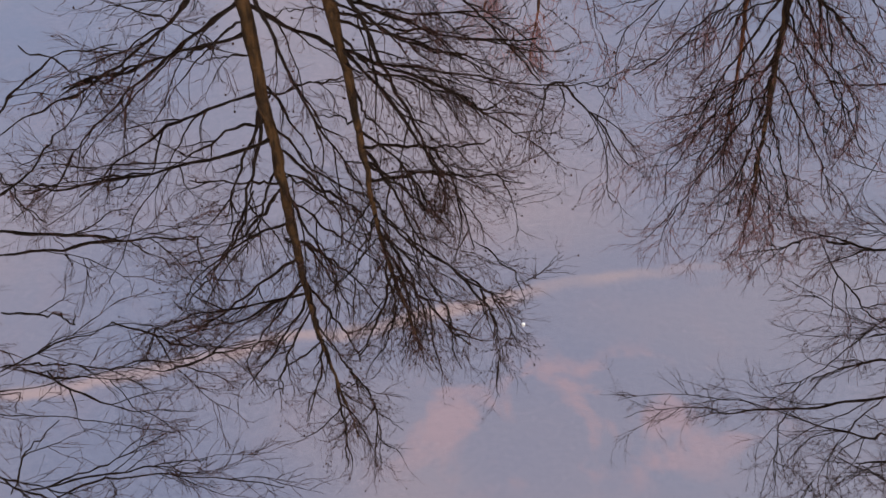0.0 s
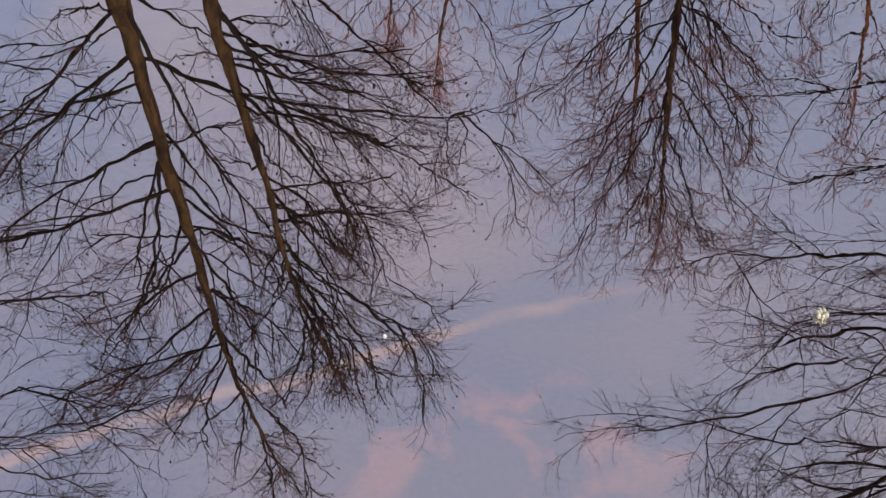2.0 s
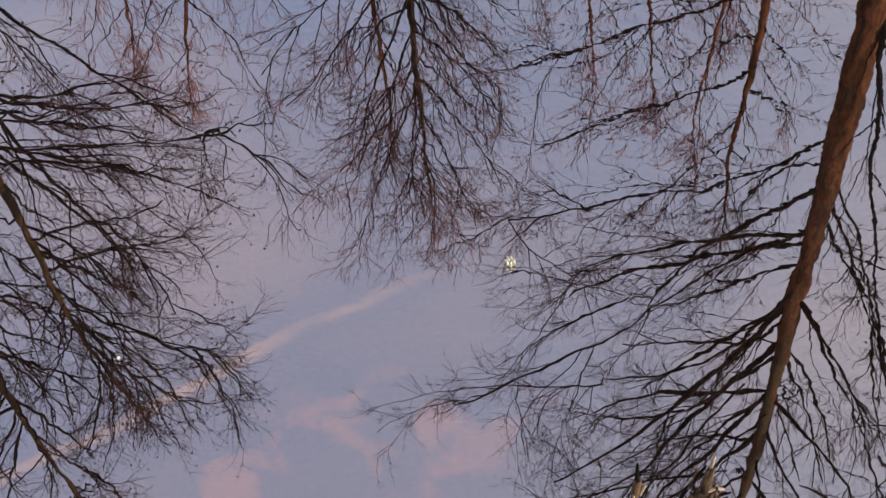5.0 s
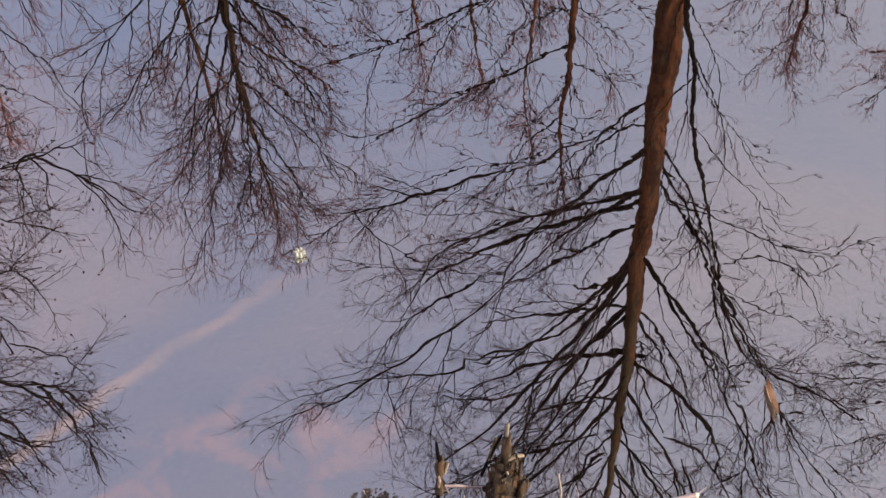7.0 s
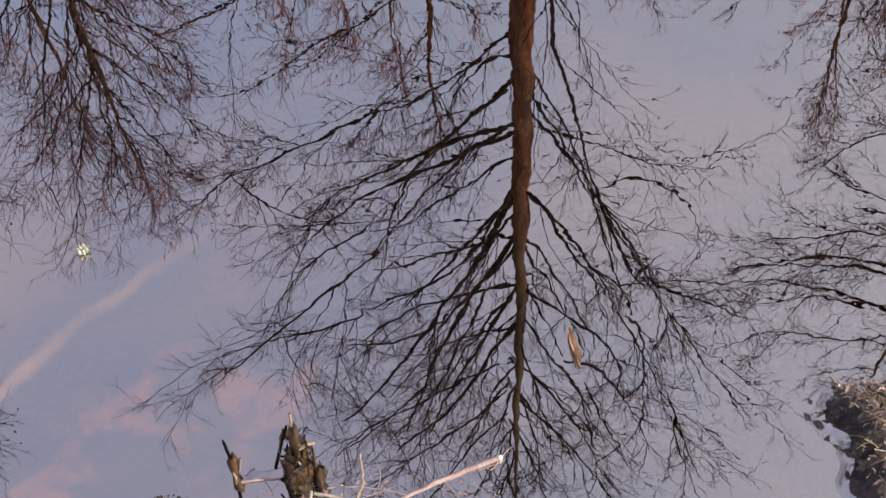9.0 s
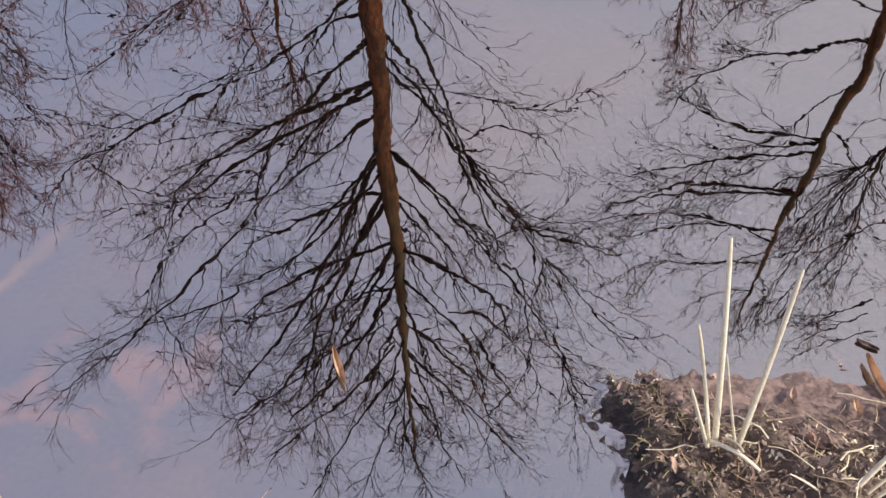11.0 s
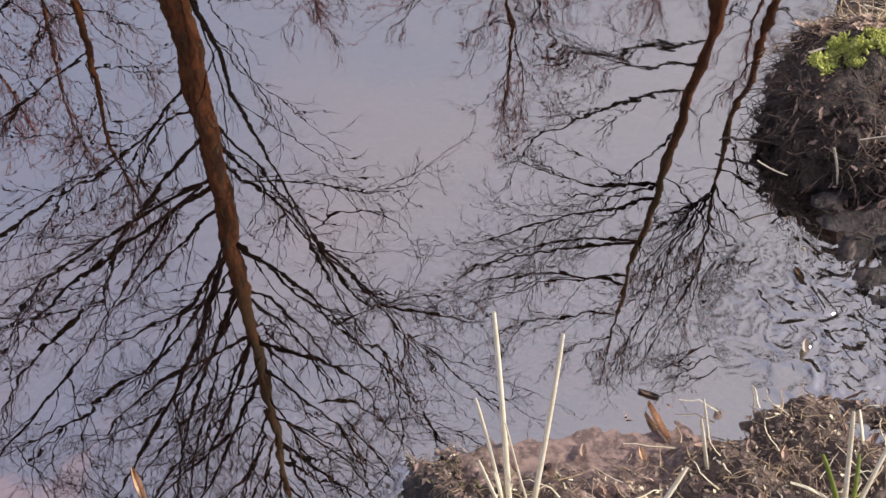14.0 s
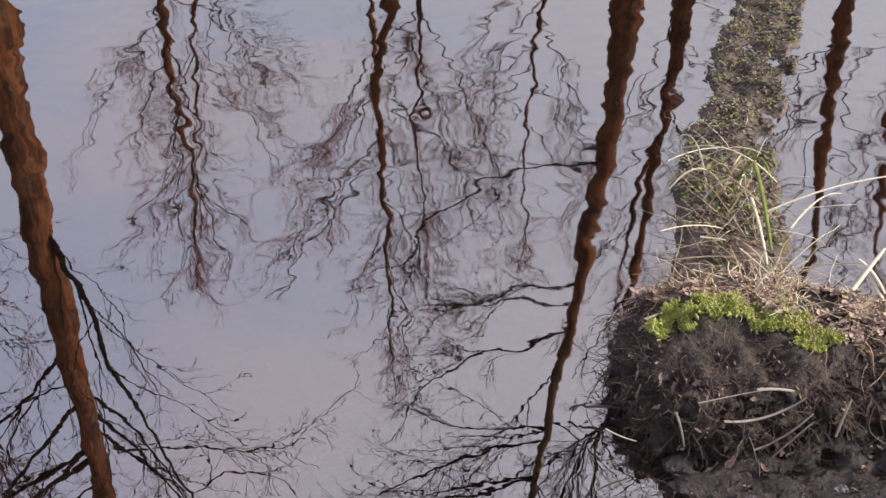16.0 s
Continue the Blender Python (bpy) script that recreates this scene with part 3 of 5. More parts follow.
TWIN_LOW = [
    (3.4, 0.45, 3.71, 1.48, 4.17), (3.28, 0.68, 3.58, 1.74, 3.68), (3.65, 0.64, 3.84, 1.26, 4.13), (3.08, 0.23, 3.22, 0.61, 3.21), (2.05, 0.72, 2.88, 2.01, 4.42),
    (3.1, 0.53, 3.64, 1.94, 3.92), (3, 0.51, 4.21, 1.12, 5.88),
]
tree(-0.79, 8.34, 5.1, [(-0.05, 3.22), (0.06, 3.96), (0.16, 4.7), (0.24, 5.44), (0.31, 6.18), (0.44, 7.0), (0.62, 7.7), (0.83, 8.5)], 0.078, TWIN_LIMBS + TWIN_LOW,
     "slender bare tree leaning beside a taller one, dense dark twigs", 9, 0.6, 1.7, 12, M_BARK_OLIVE, M_TWIG, cones=0.16, dense=(5, 3), side=5, fine=0.72, stout=1.25, spurs=TWIN_SPURS + TWIN_INNER, whips=TWIN_WHIPS)

FAN_LIMBS = [
    (4.59, -0.47, 5.76, -0.98, 7.04), (4.59, 0.57, 5.12, 1.23, 6), (5.25, -0.36, 6.42, -0.82, 7.68), (5.25, 0.64, 5.98, 1.12, 6.91), (3.78, -0.79, 4.6, -1.58, 5.61),
    (3.91, 0.54, 4.46, 1.12, 4.85), (4.17, -0.44, 5.12, -0.71, 6.42), (4.17, 0.49, 4.76, 1.01, 5.4), (5.8, -0.08, 6.79, -0.11, 7.87), (5.8, 0.45, 6.65, 0.76, 7.5),
    (3.42, -1.04, 4.15, -1.84, 5.11), (3.54, 0.53, 3.92, 1.21, 4.33), (6.65, 0.17, 7.39, 0.04, 8.14), (6.47, 0.42, 7.21, 0.62, 7.85),
]
tree(4.02, 9.67, -22.8, [(-0.06, 4.17), (0, 5.25), (0.07, 5.96), (0.12, 6.74), (0.22, 7.55)], 0.09, FAN_LIMBS,
     "bare tree with a narrow mauve fan of steep twigs", 28, 0.35, 2.3, 13, M_BARK_OLIVE, M_TWIG_MAUVE, stout=1.0, wood=M_LIMB, dense=(5, 3), steep=1.35, side=6, fine=0.85)

THIN_LIMBS = [
    (4.81, -0.31, 5.64, -0.53, 6.55), (4.81, 0.23, 5.61, 0.45, 6.42), (5.66, -0.15, 6.65, -0.18, 7.41),
]
tree(3.85, 10.27, -20.8, [(-0.12, 4.52), (0, 5.66), (0.02, 6.41), (0.06, 6.9)], 0.06, THIN_LIMBS,
     "thin bare sapling close behind a larger tree", 9, 0.4, 1.4, 14, M_BARK, M_TWIG_MAUVE, wood=M_LIMB_RED, dense=(3, 3), steep=1.4, side=5)

MAIN_LIMBS = [
    (6.95, -1.39, 7.61, -2.96, 8.84), (6.85, -1.17, 8.11, -2.04, 9.47), (7.78, -0.95, 9.75, -2.4, 10.85), (8.14, -0.83, 10.12, -2.93, 14.01), (8.85, -0.69, 10.49, -1.81, 14.23),
    (10.04, -0.51, 11.73, -1.4, 14.27), (10.83, -0.32, 12.01, -2.05, 14.91), (10.04, -0.96, 10.52, -2.46, 11.78), (11.24, -0.51, 11.3, -2.07, 13.14), (6.04, 0.71, 7.28, 0.97, 8.12),
    (6.66, 0.61, 7.43, 1.25, 8.64), (8.13, 0.78, 9.25, 1.52, 10.56), (9.18, 0.6, 10.25, 1.18, 11.63), (9.78, 0.45, 10.79, 0.87, 11.74), (12.1, 0.85, 12.82, 1.52, 13.92),
    (12.88, 0.71, 13.67, 1.18, 14.68), (5.93, -0.57, 6.16, -1, 6.95), (11.97, -0.3, 12.95, -0.68, 14.73), (3.4, 0.48, 6.15, 0.94, 7.81),
]
MAIN_FORKS = [
    (-2.04, 9.47, -3.32, 11, -4.89, 12.67), (-2.4, 10.85, -3.09, 11.48, -4.09, 11.86), (-2.18, 9.01, -2.73, 9.53, -3.66, 10.76), (0.94, 7.81, 1.41, 9.08, 1.95, 9.81), (1.95, 9.81, 2.53, 10.1, 3.61, 10.56),
    (0.97, 8.12, 1.26, 9.21, 1.84, 10.66), (1.25, 8.64, 1.79, 9.52, 2.53, 11), (1.52, 10.56, 2.14, 11.76, 2.66, 12.94), (2.43, 10.61, 3.03, 11.66, 4.1, 13.1), (1.24, 12.3, 1.65, 13.22, 2.06, 14.39),
    (1.11, 12.47, 1.38, 13.42, 1.61, 14.44), (1.75, 10.67, 2.14, 11.76, 2.28, 13.65), (-1.97, 6.96, -2.84, 7.4, -4.14, 8.17), (0.97, 8.12, 1.66, 9.18, 2.08, 9.87),
]
MAIN_CROWN = [
    (2.62, 12.62, 2.87, 13.41, 3.58, 15.13), (-0.02, 12.59, -0.49, 13.64, -1, 15.35), (0.23, 12.89, 0.03, 14.28, -0.14, 15.83), (0.29, 13.21, 0.55, 14.58, 0.78, 15.91), (0.88, 11.89, 1.77, 12.56, 2.56, 14.33),
    (-1.05, 10.93, -1.71, 11.56, -2.75, 11.88), (-1.36, 12.74, -1.99, 13.64, -3.02, 15.03), (-0.35, 10.07, -0.97, 12.08, -1.62, 14.66),
]
MAIN_INNER = [
    (7.07, -1.36, 7.84, -3.02, 9.33), (7.51, -0.94, 8.35, -1.78, 9.05), (8.22, -0.81, 9.35, -1.72, 10.79), (8.55, -0.44, 9.28, -0.68, 10.19), (9, -1.13, 9.53, -2.16, 9.97),
    (9.11, -0.59, 10.17, -1.42, 11.71), (6.26, 0.48, 7.11, 1.08, 8.23), (8.06, 0.62, 8.87, 1.48, 10.41), (9.04, 0.66, 9.93, 1.34, 11.54), (10.13, 1.04, 10.9, 1.79, 12.48),
    (10.78, 0.7, 11.83, 1.43, 13.21), (10.07, -0.53, 11.23, -1.19, 13.21), (5.45, -1.21, 6.51, -1.97, 6.96), (6.25, -0.93, 7.23, -1.86, 9.22),
]
MAIN_TOP = [
    (-0.02, 13.4, -0.85, 15.14, -1.71, 17.4), (0.02, 13.57, 0.62, 15.32, 1.27, 17.82), (-0.06, 14.47, -0.49, 16.22, -0.97, 18.23), (-0.01, 14.85, 0.26, 16.54, 0.56, 18.46), (-0.04, 12.73, -1.19, 14.33, -2.66, 16.15),
    (0.1, 12.74, 1.26, 14.62, 2.4, 16.82), (-0.15, 12.08, -1.47, 13.24, -3.16, 15.25), (0.22, 12.12, 1.06, 13.51, 1.69, 15.46),
]
MAIN_WHIPS = [
    (-2.96, 8.84, -3.22, 9.69, -4.05, 11.64), (-4.77, 12.55, -5.62, 13.37, -6.53, 14.43), (-2.66, 10.21, -2.78, 11.66, -3.08, 13.42), (-3.72, 11.61, -3.67, 12.35, -3.55, 13.47), (0.25, 7.02, 1.05, 7.32, 2.58, 7.52),
    (1.12, 8.06, 1.9, 7.9, 2.43, 8.44), (-1.75, 8.64, -2.23, 8.45, -2.66, 8.76), (-2.27, 9.02, -2.94, 9.07, -4.07, 9.27), (1.26, 10.06, 1.99, 9.87, 3.14, 9.83),
]
tree(8.35, 7.02, -46.3, [(-0.15, 1.8), (-0.13, 3.0), (-0.11, 4.69), (-0.07, 5.87), (0, 7.22), (-0, 8.24), (0.05, 9.36), (0.11, 10.88), (0.15, 12.95), (0.2, 15.42), (0.22, 17.2)], 0.215, MAIN_LIMBS + MAIN_INNER,
     "stout bare tree with a rust-brown trunk and long limbs darkened as if backlit", 10, 0.55, 2.8, 15, M_BARK, M_TWIG, dense=(3, 3), steep=1.6, side=5, fine=0.85, stout=1.6, spurs=MAIN_FORKS + MAIN_CROWN + MAIN_TOP, whips=MAIN_WHIPS)

REAR_LIMBS = [
    (4.15, -1.3, 5.05, -3.6, 6.2),
    (5.47, -0.93, 6.07, -2.58, 7.22), (7.38, -1.59, 7.78, -2.97, 8.65), (6.99, -0.88, 6.52, -1.33, 6.42), (6.61, -0.6, 7.28, -1.38, 8.43), (7.09, 0.36, 7.69, 0.54, 8.43),
]
tree(8.09, 8.62, -39.8, [(0.04, 5.31), (0.05, 5.98), (0, 6.99), (0.12, 7.79), (0.17, 8.54)], 0.095, REAR_LIMBS,
     "thin bare tree behind a stouter rust-brown one", 10, 0.5, 1.7, 16, M_BARK, M_TWIG_MAUVE, dense=(4, 3),
     spurs=((-2.97, 8.65, -2.07, 9.53, -1.9, 9.59), (-2.97, 8.65, -3.61, 9.22, -4.18, 9.71),))

CROOK_LIMBS = [
    (5.34, -0.96, 5.86, -2.5, 7.84), (7.58, -0.45, 7.97, -2.39, 8.71), (8.66, -1.15, 9.41, -2.42, 10.78), (10.83, -1.28, 11.11, -2.37, 10.81), (11.13, -1.47, 11.97, -3.09, 13.11),
    (12.3, -1.77, 13.08, -3.52, 14.16), (13.22, -1.75, 13.95, -2.93, 14.85), (7.45, 0.75, 6.86, 1.15, 6.4), (12.22, -1.55, 12.7, -3.12, 13.94), (13.48, -1.58, 13.68, -3.73, 14.71),
    (14.18, -1.6, 14.9, -2.8, 16), (15.07, -0.93, 15.61, -1.6, 16.6), (8.08, -0.41, 8.22, -2.21, 8.44), (10.82, -0.91, 11.35, -1.71, 11.47),
]
tree(15.54, 3.52, -74.3, [(0.72, 1.0), (0.72, 2.8), (0.66, 4.6), (0.48, 6.9), (0.36, 8.3), (0.25, 9.7), (0.1, 11.11), (-0.11, 12.9), (-0.2, 14.2), (-0.3, 16.6)], 0.2, CROOK_LIMBS,
     "bare tree with a crooked rust-brown trunk", 9, 0.5, 2.4, 17, M_BARK, M_TWIG, dense=(4, 3), side=5, fine=0.95, stout=1.5)

BUSHY_SPURS = [
    (-0.02, 11.1, -0.66, 12.4, -1.32, 14.25), (-0.02, 11.1, -0.53, 12.51, -1, 14.84), (-0.06, 11.19, -0.32, 12.44, -0.42, 13.93), (-0.03, 11.18, -0.09, 11.91, 0.15, 12.59), (0.03, 11.09, -0.54, 11.76, -1.3, 12.68),
    (0.04, 11.16, 0.32, 11.79, 0.96, 12.32), (1.38, 10.96, 0.63, 12.28, -0.24, 13.61), (-0.24, 13.61, -0.61, 15.05, -0.9, 16.5), (0.87, 14.65, 0.3, 15.43, -0.26, 16.53), (0.9, 15.09, 0.38, 15.87, -0.13, 16.98),
    (1.15, 15.46, 0.67, 16.13, 0.08, 17.09), (0.1, 12.92, -0.15, 14.17, -0.69, 16.21), (-0.54, 13.14, -0.89, 14.79, -1.12, 16.79),
]
BUSHY_LIMBS = [
    (11.02, -0.55, 11.78, -1.28, 12.49), (10.62, 0.73, 10.76, 1.72, 11.49), (11.43, -0.44, 12.32, -0.58, 13.81), (11.86, 0.87, 12.87, 1.12, 14.77), (11.14, 0.62, 11.49, 1.18, 11.7),
    (11.71, -0.54, 13.46, -1.15, 13.88), (12.17, 0.14, 13.5, -0.01, 16.07),
]
tree(16.19, 2.52, -78.6, [(0.17, 7.98), (0.02, 9.48), (0, 11.02), (-0.04, 12.17), (0.01, 13.89)], 0.14, BUSHY_LIMBS,
     "bare tree with a bushy crown darkened as if backlit beside a crooked one", 7, 0.5, 2.2, 18, M_BARK, M_TWIG, dense=(4, 3), side=4, fine=0.95, stout=1.3, spurs=BUSHY_SPURS)

HANG_LIMBS = [
    (4.65, 0.83, 5.1, 1.78, 5.56), (6.51, 0.61, 6.24, 1.44, 7.08), (6.66, 0.67, 6.94, 2.06, 7.29), (8, -0.03, 7.39, 0.99, 8.39), (3.73, 0.86, 3.17, 1.39, 3.21),
    (4.37, 0.64, 3.94, 1.04, 3.52),
]
HANG_SPURS = [
    (-0.06, 4.93, 0.67, 5.11, 1.61, 5.36), (-0.46, 6.35, 0.28, 6.3, 0.68, 6.29), (0.68, 6.3, 1.02, 6.69, 1.76, 7.18), (-0.43, 6.26, -0.02, 6.58, 1.04, 7.22), (1.04, 7.22, 1.56, 7.22, 2.42, 7.43),
    (-0.88, 7.87, -0.64, 8.28, -0.14, 8.86), (-0.85, 8.17, -0.48, 7.69, -0.13, 7.38), (-0.74, 8.23, -0.09, 8.36, 0.84, 8.31), (-0.64, 8.31, 0.12, 8.57, 1.26, 9.13), (-0.45, 8.54, 0.45, 8.94, 2.11, 10.28),
    (-0.31, 6.42, 0.08, 6.88, 0.74, 7.16), (-0.07, 6.56, 0.19, 7.15, 0.99, 7.87), (-0.25, 5.62, 0.02, 5.77, 0.32, 6.1), (-0.9, 7.91, -0.57, 8.5, 0.02, 9.34), (-1.05, 7.28, -0.82, 8.08, -0.45, 9.07),
]
tree(-3.70, 6.66, 28.7, [(0.43, 2.76), (0, 4.26), (-0.8, 6.81)], 0.13, HANG_LIMBS,
     "bare tree reaching thin arching limbs over the water", 3, 0.5, 1.4, 30, M_BARK_OLIVE, M_TWIG, dense=(4, 3), side=4, fine=0.85, stout=0.9, spurs=HANG_SPURS)
FAR_LABEL = "bare tree with reddish twigs on the far bank"
for fx, fy, fyaw, prof, rr, sd in (
        (14.54, 6.18, -63.0, [(0.1, 2.99), (-0.13, 4.31), (-0.01, 5.76), (0.03, 7.35), (0.07, 9.9)], 0.13, 21),
        (16.59, 6.56, -65.0, [(0, 3.62), (0, 5.65), (0.12, 7.34), (0.14, 8.94)], 0.07, 22),
        (12.82, 8.84, -50.8, [(0.01, 2.9), (0, 4), (0.18, 5.4), (0.15, 6.6), (0.05, 7.66)], 0.13, 23),
        (14.65, 9.74, -52.4, [(0.08, 3.55), (0, 4.31), (-0.18, 6.59), (-0.21, 7.97)], 0.06, 36),
        (17.89, 2.51, -79.3, [(0.01, 3.38), (0.04, 5.36), (-0.21, 6.47), (-0.38, 7.65), (-0.37, 9.66)], 0.21, 25),
        (17.18, -0.07, -88.0, [(-0.05, 2.81), (0, 4.2), (0.19, 6.01), (0.24, 7.38), (0.4, 9.21)], 0.2, 26),
        (19.17, -1.35, -92.3, [(-0.34, 5.17), (0, 7.27), (0.32, 9.12)], 0.2, 27),
        (2.03, 14.60, -6.7, [(0.19, 5.69), (-0.07, 7.23), (-0.15, 8.3)], 0.12, 31),
        (1.25, 15.89, -3.8, [(0.08, 6.5), (0, 7.77), (-0.08, 8.34)], 0.12, 32),
        (8.88, 12.04, -35.3, [(-0.17, 5.48), (0, 6.59), (0.13, 7.49), (0.33, 8.55)], 0.12, 33),
        (9.16, 14.25, -31.8, [(-0.2, 6.59), (0, 7.87), (0.2, 9.53)], 0.12, 34),
        (9.26, 10.8, -35.7, [(0.1, 3.33), (0, 6.33), (-0.1, 7.97), (0.1, 9.17)], 0.07, 38),
        (17.35, 4.70, -71.6, [(0.1, 2.6), (0, 4.2), (-0.1, 6.2), (0.05, 8.9)], 0.06, 37),
        (18.23, 7.70, -64.4, [(-0.22, 10.36), (0, 11.44), (0.27, 12.91)], 0.08, 35)):
    tree(fx, fy, fyaw, prof, rr * 0.8, [], FAR_LABEL, 16, 0.3, 3.2, sd, M_BARK, M_TWIG_RED, dense=(4, 3), steep=1.1, side=5, fine=0.85, wood=M_LIMB_RED)

# near things: tussock, moss, grass, litter, floating bits
def blade_path(rng, a, b, sag, n=9):
    a, b = np.array(a, float), np.array(b, float)
    s = np.linspace(0, 1, n)[:, None]
    side = rng.normal(0, 0.012, 3) * np.linalg.norm(b - a) * 2
    return a + (b - a) * s + (s * (1 - s)) * (np.array([0, 0, sag]) + side)


def blade(parent, rng, a, b, width, sag=0.0, material=None, name="blade", wide=1.0):
    """A folded grass blade or dry stalk as one part."""
    o = np.array(parent.location)
    p = blade_path(rng, np.array(a) - o, np.array(b) - o, sag)
    width *= wide
    w = width * np.linspace(1, 0.62, 9) ** 0.7
    w[-1] = width * 0.52
    return child(name, tube_mesh(name, [(p[None], w[None], 5)], material or M_STRAW, 0.45), parent)


def straws(rng, pts, length, width, tilt, material, name, seg=5, lift=0.0, flat=0.4, curl=0.25, sides=3):
    """Many loose strands lying about the given points."""
    n = len(pts)
    az = rng.uniform(0, 2 * math.pi, n)
    way = np.stack([np.cos(az), np.sin(az), rng.uniform(*tilt, n)], 1)
    P = grow(rng, pts, way, rng.uniform(*length, n), seg, curl, lift)
    taper = np.linspace(1, 0.45, seg + 1)
    R = rng.uniform(*width, n)[:, None] * taper[None]
    return tube_mesh(name, [(P, R, sides)], material, flat)


def scatter(rng, n, x0, x1, y0, y1, zlo, zhi, height=None):
    out = []
    total = 0
    while total < n:
        x, y = rng.uniform(x0, x1, 4 * n), rng.uniform(y0, y1, 4 * n)
        z = (height or ground_height)(x, y)
        keep = (z > zlo) & (z < zhi)
        out.append(np.stack([x, y, z], 1)[keep])
        total += keep.sum()
    return np.concatenate(out)[:n]


def flakes(rng, pts, size, material, name, tilt=0.5, curl=0.3):
    """Small dead leaves: curled pointed ovals of 2 x 4 quads."""
    n = len(pts)
    sx = np.array([0.0, 0.8, 1.0, 0.7, 0.05])
    grid = np.array([[(u_ - 0.5) * 2, w * h_, 0] for u_, w in zip(np.linspace(0, 1, 5), sx) for h_ in (-0.45, 0, 0.45)])
    grid[:, 2] = curl * (np.abs(grid[:, 1]) * 1.4 + grid[:, 0] ** 2 * 0.5)
    az, tx, ty = rng.uniform(0, 6.28, n), rng.normal(0, tilt, n), rng.normal(0, tilt, n)
    s = rng.uniform(*size, n)
    g = grid[None] * s[:, None, None] * np.array([1, 1, 1])
    ca, sa = np.cos(az)[:, None], np.sin(az)[:, None]
    z = g[..., 2] + g[..., 0] * tx[:, None] + g[..., 1] * ty[:, None]
    g = g * (1 + rng.normal(0, 0.28, g.shape)) + rng.normal(0, 0.10, g.shape) * s[:, None, None]
    V = np.stack([g[..., 0] * ca - g[..., 1] * sa, g[..., 0] * sa + g[..., 1] * ca, z], -1) + pts[:, None]
    q = np.array([[i * 3 + j, i * 3 + j + 1, i * 3 + j + 4, i * 3 + j + 3] for i in range(4) for j in range(2)])
    Q = (q[None] + (np.arange(n) * 15)[:, None, None]).reshape(-1, 4)
    return mesh_quads(name, V.reshape(-1, 3), Q, material)


RN = np.random.default_rng(77)


# mossy tussock: peat mound with an undercut face, roots, moss and dry grass
def mound_height(x, y):
    d = inside_distance(x, y, TUSSOCK)
    top = 0.20 + 0.05 * np.clip((x - 3.2) / 0.5, 0, 1)
    lump = 0.014 * fuzz(x, y, 0.16, 5) + 0.004 * fuzz(x, y, 0.06, 6) + 0.003 * fuzz(x, y, 0.025, 7)
    return np.where(d > 0, top * (1 - np.exp(-np.abs(d) / 0.085)) + lump * (1 - np.exp(-np.abs(d) / 0.04)), -0.10)


tussock = thing("grass_tussock", 3.6, -0.5, 0.0, "dark peaty tussock with bright moss and hanging roots", "tussock")
T0 = np.array([3.6, -0.5, 0.0])
mx, my = np.meshgrid(np.linspace(3.05, 4.35, 150), np.linspace(-1.22, -0.05, 130))
mz = mound_height(mx.ravel(), my.ravel())
mid = np.array([3.75, -0.62])


def overhang(p):
    """Push the brow outwards and the foot inwards."""
    p = np.array(p, float)
    d = p[:, :2] - mid
    z = p[:, 2]
    amount = 0.055 * np.clip(z / 0.18, 0, 1) ** 1.5 - 0.045 * np.clip(1 - z / 0.10, 0, 1)
    amount = amount + (0.016 * fuzz(p[:, 0] + z, p[:, 1] - 0.7 * z, 0.07, 8) + 0.010 * fuzz(p[:, 0] - z, p[:, 1] + z, 0.03, 9)) * (z < 0.17)
    p[:, :2] += d / (np.linalg.norm(d, axis=1, keepdims=True) + 1e-6) * amount[:, None]
    return p


mv = np.stack([mx.ravel(), my.ravel(), mz], 1)
mv = overhang(mv)
gi = np.arange(150 * 130).reshape(130, 150)
gq = np.stack([gi[:-1, :-1], gi[:-1, 1:], gi[1:, 1:], gi[1:, :-1]], -1).reshape(-1, 4)
gq = gq[(mz[gq] > -0.09).any(1)]
child("peat_mound", mesh_quads("peat_mound", mv - T0, gq, M_PEAT), tussock)


def on_mound(n, lo, hi, x0=3.1, x1=4.3, y0=-1.15, y1=-0.08):
    return overhang(scatter(RN, n, x0, x1, y0, y1, lo, hi, mound_height))


pts = on_mound(2800, 0.02, 0.22, 3.1, 3.75) - T0
child("root_hair", straws(RN, pts, (0.03, 0.13), (0.0007, 0.0020), (-1.2, 0.4), M_DARKROOT, "root_hair", 5, -0.12, 1.0, 0.3), tussock, "fine brown root fibres hanging from peat", "stuff")
child("clinging_leaves", flakes(RN, on_mound(1100, 0.02, 0.20) - T0, (0.003, 0.010), M_LITTER, "clinging_leaves", 1.2), tussock, "tiny dead leaves stuck in peat", "stuff")
for a, b, sag, w in (((3.226, -0.494, 0.14), (3.320, -0.660, 0.20), -0.10, 0.0045), ((3.21, -0.43, 0.185), (3.28, -0.555, 0.215), 0.0, 0.0022), ((3.27, -0.55, 0.222), (3.31, -0.63, 0.218), 0.02, 0.006), ((3.263, -0.573, 0.051), (3.33, -0.685, 0.154), -0.06, 0.0038),
                     ((3.277, -0.605, 0.01), (3.335, -0.690, 0.127), 0.0, 0.0034), ((3.342, -0.746, 0.095), (3.375, -0.76, 0.19), 0.03, 0.0034), ((3.185, -0.383, 0.16), (3.195, -0.417, 0.055), 0.03, 0.0036), ((3.125, -0.235, 0.10), (3.16, -0.307, 0.06), -0.02, 0.0034)):
    root_ob = blade(tussock, RN, a, b, w, sag, M_PALEROOT, "root")
